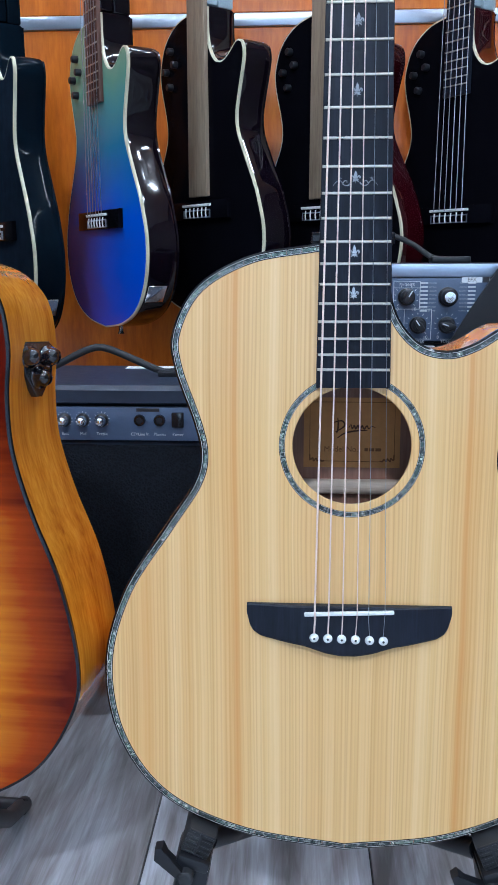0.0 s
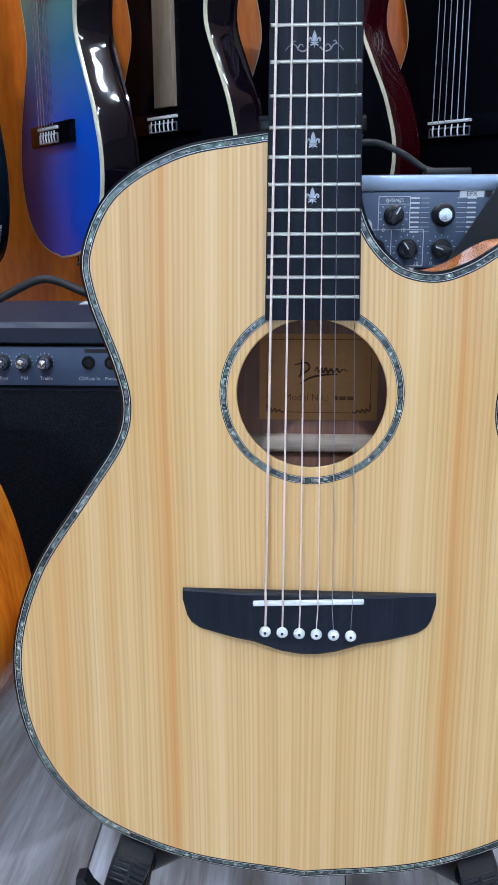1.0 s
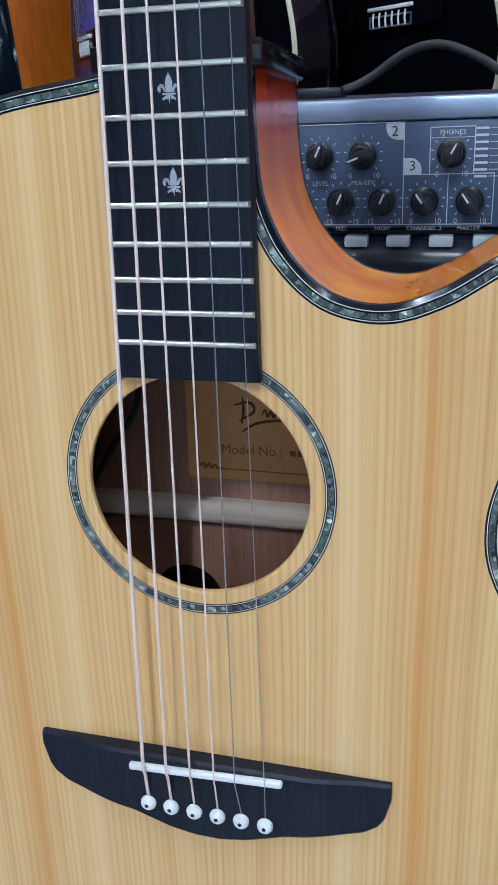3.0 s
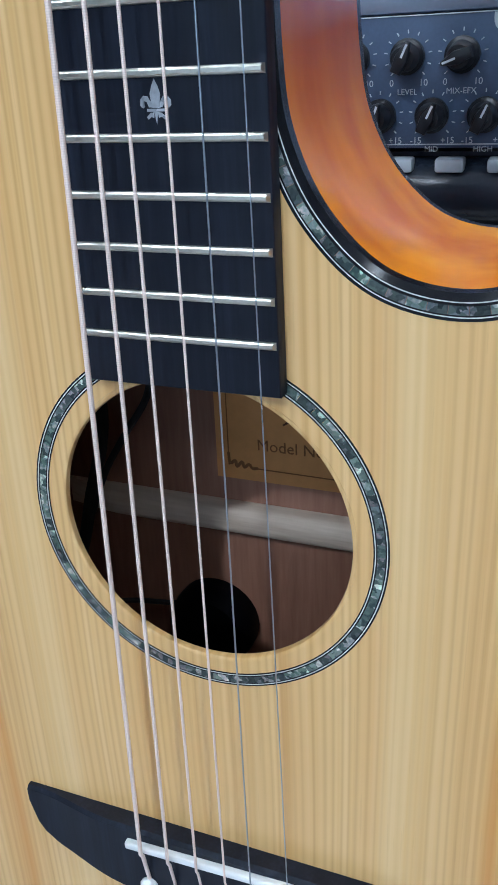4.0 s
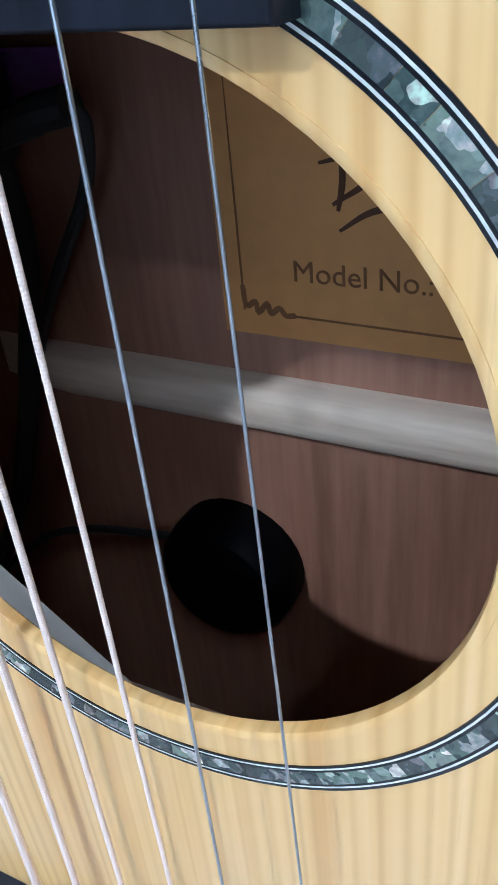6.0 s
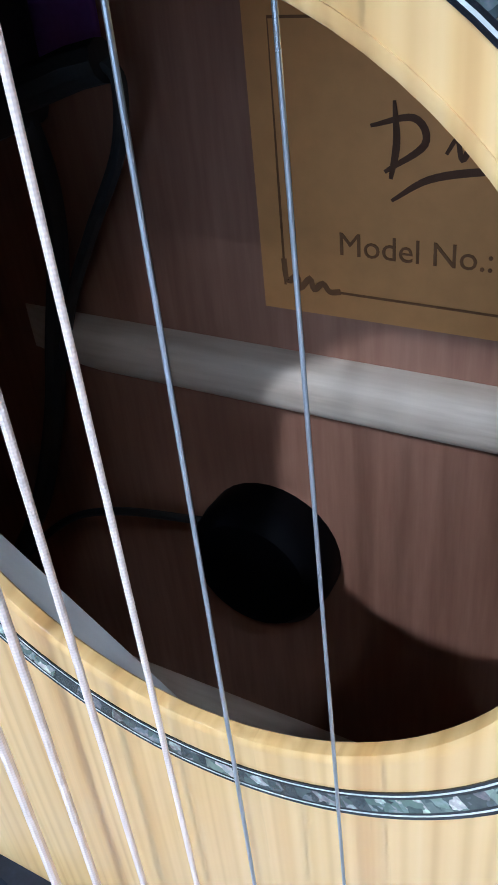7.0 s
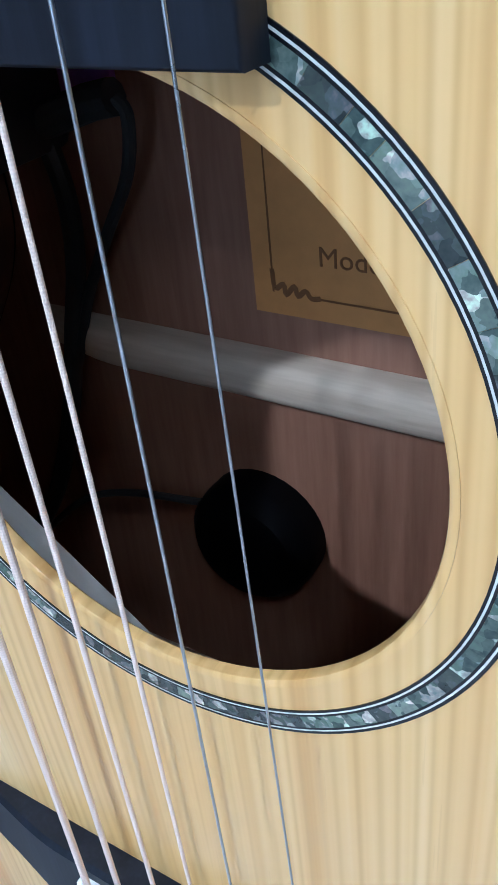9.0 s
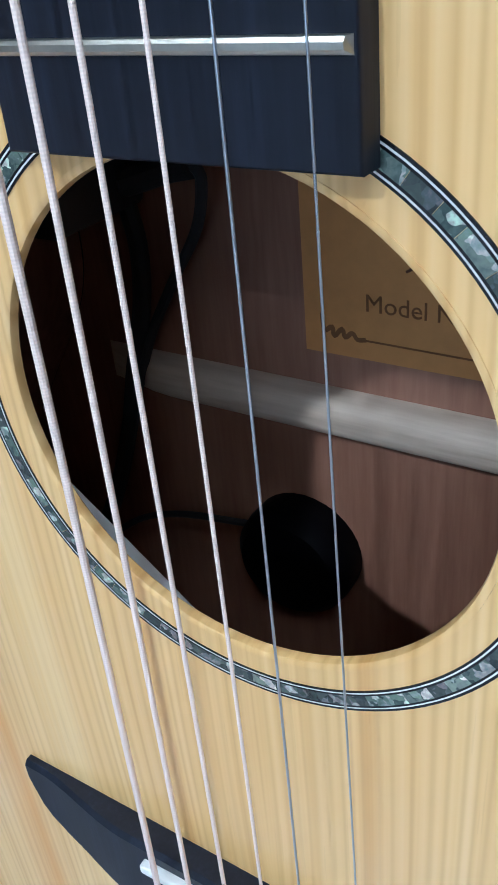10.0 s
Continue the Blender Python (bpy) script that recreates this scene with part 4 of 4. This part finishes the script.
def hook_for(place):
    p = place.translation
    n = thing("wall_hook", Matrix.Translation((p.x, 0.95, p.z + 0.60)), "black padded guitar hook on the wall", "wall hook", "wall hooks")
    part("plate", box(-0.03, 0.03, -0.012, 0.0, -0.04, 0.04, 0.004), MATT_BLACK, n)
    part("arm", tube([(0, -0.01, 0), (0, p.y - 0.95 + 0.03, 0.0)], 0.007, 10), MATT_BLACK, n)
    part("yoke", tube(spline([Vector(v) for v in ((-0.04, p.y - 0.99, 0.012), (-0.03, p.y - 0.93, 0.0), (0, p.y - 0.92, -0.004), (0.03, p.y - 0.93, 0.0), (0.04, p.y - 0.99, 0.012))], 5), 0.008, 10), RUBBER, n)


def at(x, y, z):
    return Matrix.Translation(G @ Vector((x, y, z)))


HANGERS = [
    (at(-0.518, 0.70, 0.372), 56, 0.047, BLUE_SHEEN_FACE, DEEP_GREEN, CREAM, DARK_NECK, 0.175, "dark green hanging guitar with cream binding", True, False, None),
    (at(-0.362, 0.728, 0.393), 55, 0.054, TEAL, PURPLE_BLACK, CREAM, DARK_NECK, 0.175, "teal to blue faded hanging guitar with cream binding", True, True, None),
    (at(-0.205, 0.765, 0.412), 50, 0.054, GLOSS_BLACK, PURPLE_BLACK, CREAM, TAN_WOOD, 0.020, "glossy black hanging guitar with pale wooden fingerboard", False, True, HEEL_REFLECTION),
    (at(-0.006, 0.765, 0.408), 47, 0.054, GLOSS_BLACK, WINE, CREAM, TAN_WOOD, 0.020, "glossy black hanging guitar with wine red sides", False, True, None),
    (at(0.203, 0.765, 0.402), 52, 0.054, GLOSS_BLACK, WINE, CREAM, EBONY, 0.180, "glossy black hanging guitar with a dark fretted board", True, True, HEEL_REFLECTION),
    (at(0.413, 0.765, 0.402), 52, 0.054, GLOSS_BLACK, WINE, CREAM, EBONY, 0.180, "glossy black hanging guitar with a dark fretted board", True, True, HEEL_REFLECTION),
]
for place, turn, deep, face, side, bind, board, end, label, strung, knobs, heel in HANGERS:
    hanging_guitar(place, turn, deep, face, side, bind, board, end, label, strings=strung, knobs=knobs, heel=heel)
    hook_for(place)


# ---------------------------------------------------------------- amplifiers
def amp_knob(parent, x, y, z, r, mat_, turn=0.0, cap=None):
    k = part("knob", lathe([(0.0, -0.017), (r * 0.62, -0.017), (r * 0.72, -0.0155), (r * 0.80, -0.006), (r, -0.004), (r, 0.0)], sides=20), mat_, parent, m=pose(x, y, z, 0, turn, 0))
    if cap:
        part("cap", lathe([(0.0, -0.0182), (r * 0.55, -0.018), (r * 0.58, -0.0168)], sides=20), cap, k)
    else:
        part("grip", prism([(-r * .30, -r * .80), (-r * .38, r * .1), (-r * .10, r * .98), (r * .10, r * .98), (r * .38, r * .1), (r * .30, -r * .80)][::-1], -0.0215, -0.0165, 0.0012), mat_, k)
        part("pointer", box(-0.0006, 0.0006, -0.0219, -0.0213, 0.0010, r * 0.86), PRINT, k)
    return k


def dial(parent, x, y, z, r, lo, hi):
    """Tick marks round a knob and its end figures."""
    bm = bmesh.new()
    for i in range(11):
        q = radians(225 - 27 * i)
        a, b = r * 1.22, r * 1.42
        join(bm, shift(box(-0.0003, 0.0003, -0.0004, 0.0002, a, b), pose(x, y, z, 0, -math.degrees(q) + 90, 0)))
    part("ticks", bm, PRINT, parent)
    words(lo, 0.0052, PRINT, parent, pose(x - r * 0.95, y - 0.0003, z - r * 1.45) @ FACE_ON)
    words(hi, 0.0052, PRINT, parent, pose(x + r * 0.95, y - 0.0003, z - r * 1.45) @ FACE_ON)


def bar(parent, x, y, z, w, h, mat_=None):
    return part("printed_bar", box(x - w / 2, x + w / 2, y - 0.0004, y + 0.0001, z - h / 2, z + h / 2), mat_ or PRINT, parent)


def keyboard_amp():
    t = thing("amplifier", pose(0, 0.351, 0), "grey combo amplifier with a knob panel and black grille", "amplifier")
    x0, x1 = -0.075, 0.40
    top = 0.622
    body = bmesh.new()
    side = [(0.012, 0.02), (0.012, 0.53), (0.02, 0.53), (0.0215, 0.608), (0.008, 0.612), (0.010, top - 0.003), (0.016, top), (0.24, top), (0.25, top - 0.01), (0.25, 0.02)]
    va = [body.verts.new((x0, y, z)) for y, z in side]
    vb = [body.verts.new((x1, y, z)) for y, z in side]
    body.faces.new(va), body.faces.new(vb[::-1])
    for i in range(len(side)):
        j = (i + 1) % len(side)
        body.faces.new((va[i], va[j], vb[j], vb[i]))
    part("cabinet", body, AMP_VINYL, t)
    part("top_strip", box(x0, x1, 0.0, 0.0095, 0.6062, 0.6215, 0.003), AMP_TRIM, t, "blue-grey metal top strip")
    pan = part("control_panel", box(x0 + 0.004, x1 - 0.004, 0.0, 0.019, 0.534, 0.6055, 0.001), GREY_PANEL, t, "grey control panel with white print")
    part("roll", tube([(x0 + 0.004, 0.016, 0.506), (x1 - 0.004, 0.016, 0.506)], 0.022, 24), AMP_ROLL, t, "glossy blue-black rounded edge")
    for i in range(9):
        part("button", box(-0.055 + i * 0.0305, -0.038 + i * 0.0305, -0.005, 0.006, 0.5205, 0.5285, 0.0015), SHELF_GREY, t, "pale push button")
    part("grille", box(x0 + 0.006, x1 - 0.006, 0.004, 0.014, 0.04, 0.483, 0.004), GRILLE, t, "black grille")
    for x in (x0 + 0.03, x1 - 0.03):
        for y in (0.04, 0.22):
            part("foot", lathe([(0.014, 0.0), (0.016, 0.003), (0.014, 0.021), (0.0, 0.021)], axis="z", sides=12), RUBBER, t, m=pose(x, y, 0))
    yp, up, lo = -0.0002, 0.5845, 0.5525
    r = 0.0098
    for x, z, word, lo_, hi_, turn in ((-0.044, up, "", "0", "10", 20), (-0.012, up, "LEVEL", "0", "10", 25), (0.019, up, "MIX-EFX", "0", "10", -110), (0.080, up, "", "0", "10", 30),
                                 (-0.028, lo, "LOW", "-15", "+15", 20), (0.003, lo, "MID", "-15", "+15", 25), (0.033, lo, "HIGH", "-15", "+15", 25), (0.063, lo, "CHANNEL 3", "0", "10", -35), (0.094, lo, "MASTER", "0", "10", -35),
                                 (0.127, lo, "TONE", "0", "10", -70)):
        amp_knob(pan, x, yp, z, r, MATT_BLACK, turn)
        dial(pan, x, yp, z, r, lo_, hi_)
        if word:
            words(word, 0.0046, PRINT, pan, pose(x, yp - 0.0003, z - r * 1.95) @ FACE_ON)
    amp_knob(pan, 0.127, yp, up, 0.0112, MATT_BLACK, 0, CHROME)
    # effect list round the selector
    for q in (1, -1):
        for i in range(8):
            z = up + 0.0155 - i * 0.0045
            bar(pan, 0.127 + q * 0.0268, yp, z, 0.0085, 0.0015)
            bar(pan, 0.127 + q * 0.0172, yp, z, 0.0085, 0.0004)
    # ruled frames, badges and headings
    for x, z, w, h in ((0.0475, 0.5715, 0.0006, 0.07), (-0.01, 0.6055, 0.115, 0.0006), (-0.01, 0.5362, 0.115, 0.0006),
                       (0.0655, 0.586, 0.0006, 0.031), (0.0955, 0.586, 0.0006, 0.031), (0.0805, 0.6014, 0.030, 0.0006), (0.0805, 0.5945, 0.030, 0.0004), (0.0785, 0.5705, 0.062, 0.0006),
                       (0.0785, 0.5362, 0.062, 0.0006), (0.0785, 0.5535, 0.0006, 0.034), (0.1095, 0.5535, 0.0006, 0.034), (0.145, 0.5362, 0.05, 0.0006)):
        bar(pan, x, yp, z, w, h)
    words("PHONES", 0.0046, PRINT, pan, pose(0.0805, yp - 0.0003, 0.5979) @ FACE_ON)
    for x, z, n in ((0.0412, 0.5995, "2"), (0.0538, 0.5762, "3")):
        tab = [(x - 0.0062, z + 0.0055), (x + 0.0062, z + 0.0055), (x + 0.0062, z - 0.0055)] + [(x + 0.0018 + 0.008 * math.cos(q), z + 0.0025 + 0.008 * math.sin(q)) for q in (math.pi * (1.5 - i / 12) for i in range(7))]
        if n == "3":
            tab = [(2 * x - a_, 2 * z - b_) for a_, b_ in tab]
        part("badge", prism(tab, yp - 0.0003, yp + 0.0001), PRINT, pan)
        words(n, 0.0095, PRINT_DARK, pan, pose(x, yp - 0.0006, z) @ FACE_ON)
    part("badge", box(0.142, 0.165, yp - 0.0003, yp + 0.0001, 0.6005, 0.6065), PRINT, pan)
    words("EFX", 0.0062, PRINT_DARK, pan, pose(0.1535, yp - 0.0006, 0.6035) @ FACE_ON)
    part("badge", box(0.166, 0.215, yp - 0.0003, yp + 0.0001, 0.6005, 0.6065), PRINT_DARK, pan)
    words("BLUETOOTH", 0.0062, PRINT, pan, pose(0.1905, yp - 0.0006, 0.6035) @ FACE_ON)
    h = part("handle", tube(spline([Vector(v) for v in ((-0.012, 0.085, 0.626), (0.01, 0.085, 0.634), (0.04, 0.085, 0.652), (0.066, 0.085, 0.656), (0.095, 0.085, 0.645), (0.118, 0.085, 0.630), (0.135, 0.085, 0.626))], 6), 0.0034, 12), RUBBER, t, "black carrying handle")
    for xa, xb in ((-0.045, -0.008), (0.118, 0.165)):
        part("end_cap", box(xa, xb, 0.07, 0.10, top, top + 0.008, 0.002), MATT_BLACK, h)
    return t


def practice_amp():
    t = thing("amplifier", pose(0, 0.428, 0), "black practice amplifier with chrome knobs on a low stand", "amplifier")
    x0, x1, top = -0.52, -0.12, 0.468
    bm = bmesh.new()
    side = [(0.010, 0.12), (0.010, 0.392), (0.016, 0.396), (0.030, 0.438), (0.012, 0.441), (0.0, 0.446), (0.0, top - 0.006), (0.006, top), (0.215, top), (0.222, top - 0.008), (0.222, 0.12)]
    va = [bm.verts.new((x0, y, z)) for y, z in side]
    vb = [bm.verts.new((x1, y, z)) for y, z in side]
    bm.faces.new(va), bm.faces.new(vb[::-1])
    for i in range(len(side)):
        j = (i + 1) % len(side)
        bm.faces.new((va[i], va[j], vb[j], vb[i]))
    part("cabinet", bm, AMP_VINYL, t)
    pan = part("control_panel", box(x0 + 0.004, x1 - 0.004, 0.002, 0.014, 0.396, 0.440, 0.001), GREY_PANEL, t, "dark grey control panel")
    for x, word in ((-0.395, "Gain"), (-0.371, "Volume"), (-0.347, "Bass"), (-0.323, "Mid"), (-0.298, "Treble")):
        kn = part("knob", lathe([(0.0, -0.0060), (0.0070, -0.006), (0.0088, -0.004), (0.0092, 0.0)], sides=20), MATT_BLACK, pan, m=pose(x, 0.002, 0.4225))
        part("cap", lathe([(0.0, -0.0185), (0.0030, -0.0180), (0.0056, -0.0155), (0.0068, -0.0115), (0.0070, -0.0062)], sides=20), CHROME, kn, "domed chrome cap")
        dial(pan, x, 0.002, 0.4235, 0.0075, "", "")
        words(word, 0.0055, PRINT, pan, pose(x, 0.0013, 0.4045) @ FACE_ON)
    for x, word in ((-0.248, "CD/Line In"), (-0.222, "Phones")):
        j = part("jack", lathe([(0.0042, -0.004), (0.0070, -0.004), (0.0078, -0.002), (0.0078, 0.001)], sides=18), AMP_GLOSS, pan, m=pose(x, 0.002, 0.423))
        part("socket", lathe([(0.0, -0.0044), (0.0042, -0.0042), (0.0042, -0.003)], sides=16), MATT_BLACK, j)
        words(word, 0.0055, PRINT, pan, pose(x, 0.0013, 0.4045) @ FACE_ON)
    part("power_switch", box(-0.206, -0.190, -0.003, 0.003, 0.414, 0.434, 0.0015), AMP_GLOSS, pan)
    words("Power", 0.0055, PRINT, pan, pose(-0.198, 0.0013, 0.4045) @ FACE_ON)
    bar(pan, -0.237, 0.0018, 0.4365, 0.03, 0.0045, PRINT_DARK)
    part("grille", box(x0 + 0.006, x1 - 0.006, 0.002, 0.0115, 0.135, 0.389, 0.004), GRILLE, t, "black woven grille cloth")
    for x in (x0 + 0.03, x1 - 0.03):
        for y in (0.04, 0.19):
            part("foot", lathe([(0.014, 0.0), (0.016, 0.003), (0.014, 0.021), (0.0, 0.021)], axis="z", sides=12), RUBBER, t, m=pose(x, y, 0.1))
    h = part("handle", tube(spline([Vector(v) for v in ((-0.40, 0.10, 0.474), (-0.375, 0.10, 0.486), (-0.335, 0.10, 0.505), (-0.31, 0.10, 0.506), (-0.27, 0.10, 0.490), (-0.235, 0.10, 0.475), (-0.215, 0.10, 0.474))], 6), 0.005, 12), RUBBER, t, "black carrying handle")
    for xa, xb in ((-0.44, -0.40), (-0.237, -0.19)):
        part("end_cap", box(xa, xb, 0.085, 0.115, top, top + 0.009, 0.002), MATT_BLACK, h)
    part("corner", box(x1 - 0.012, x1 + 0.003, -0.003, 0.02, top - 0.02, top + 0.003, 0.004), MATT_BLACK, t)
    return t


def amp_stand():
    t = thing("amplifier_stand", pose(0, 0.428, 0), "low black tube stand under the practice amplifier", "amplifier stand")
    for x in (-0.49, -0.15):
        part("side_frame", tube(spline([Vector(v) for v in ((x, 0.02, 0.0), (x, 0.022, 0.04), (x, 0.024, 0.085), (x, 0.040, 0.0915), (x, 0.11, 0.0915), (x, 0.19, 0.0915), (x, 0.208, 0.085), (x, 0.21, 0.04), (x, 0.212, 0.0))], 4), 0.008, 10), MATT_BLACK, t)
    part("crossbar", tube([(-0.49, 0.20, 0.0905), (-0.15, 0.20, 0.0905)], 0.007, 10), MATT_BLACK, t)


keyboard_amp()
practice_amp()
amp_stand()
tag_ = thing("price_tag", pose(-0.265, 0.615, 0.468), "white paper tag lying on the practice amplifier", "tag")
part("card", box(-0.035, 0.035, -0.014, 0.014, 0.0002, 0.0012), PAPER_WHITE, tag_)

# black webbing strap slung over the grey amplifier's front
strap = thing("guitar_strap", Matrix.Identity(4), "folded black webbing strap hanging over the grey amplifier", "strap")
for dx, dy in ((0.0, 0.0), (0.038, -0.016)):
    bm = bmesh.new()
    path = spline([Vector(v) for v in ((0.235 + dx, 0.46 + dy, 0.629), (0.225 + dx, 0.385 + dy, 0.633), (0.208 + dx, 0.336 + dy, 0.622), (0.182 + dx, 0.322 + dy, 0.585), (0.150 + dx, 0.316 + dy, 0.535), (0.115 + dx, 0.318 + dy, 0.47))], 6)
    rows_ = []
    for i, p_ in enumerate(path):
        w_ = Vector((0.021, 0.0, -0.008))
        n_ = Vector((0, -0.0022, 0))
        rows_.append([bm.verts.new(p_ + o) for o in (-w_ + n_, w_ + n_, w_ - n_, -w_ - n_)])
    for u, v in zip(rows_, rows_[1:]):
        for i in range(4):
            bm.faces.new((u[i], u[(i + 1) % 4], v[(i + 1) % 4], v[i]))
    bm.faces.new(rows_[0]), bm.faces.new(rows_[-1][::-1])
    part("webbing", bm, CLOTH_BLACK, strap)
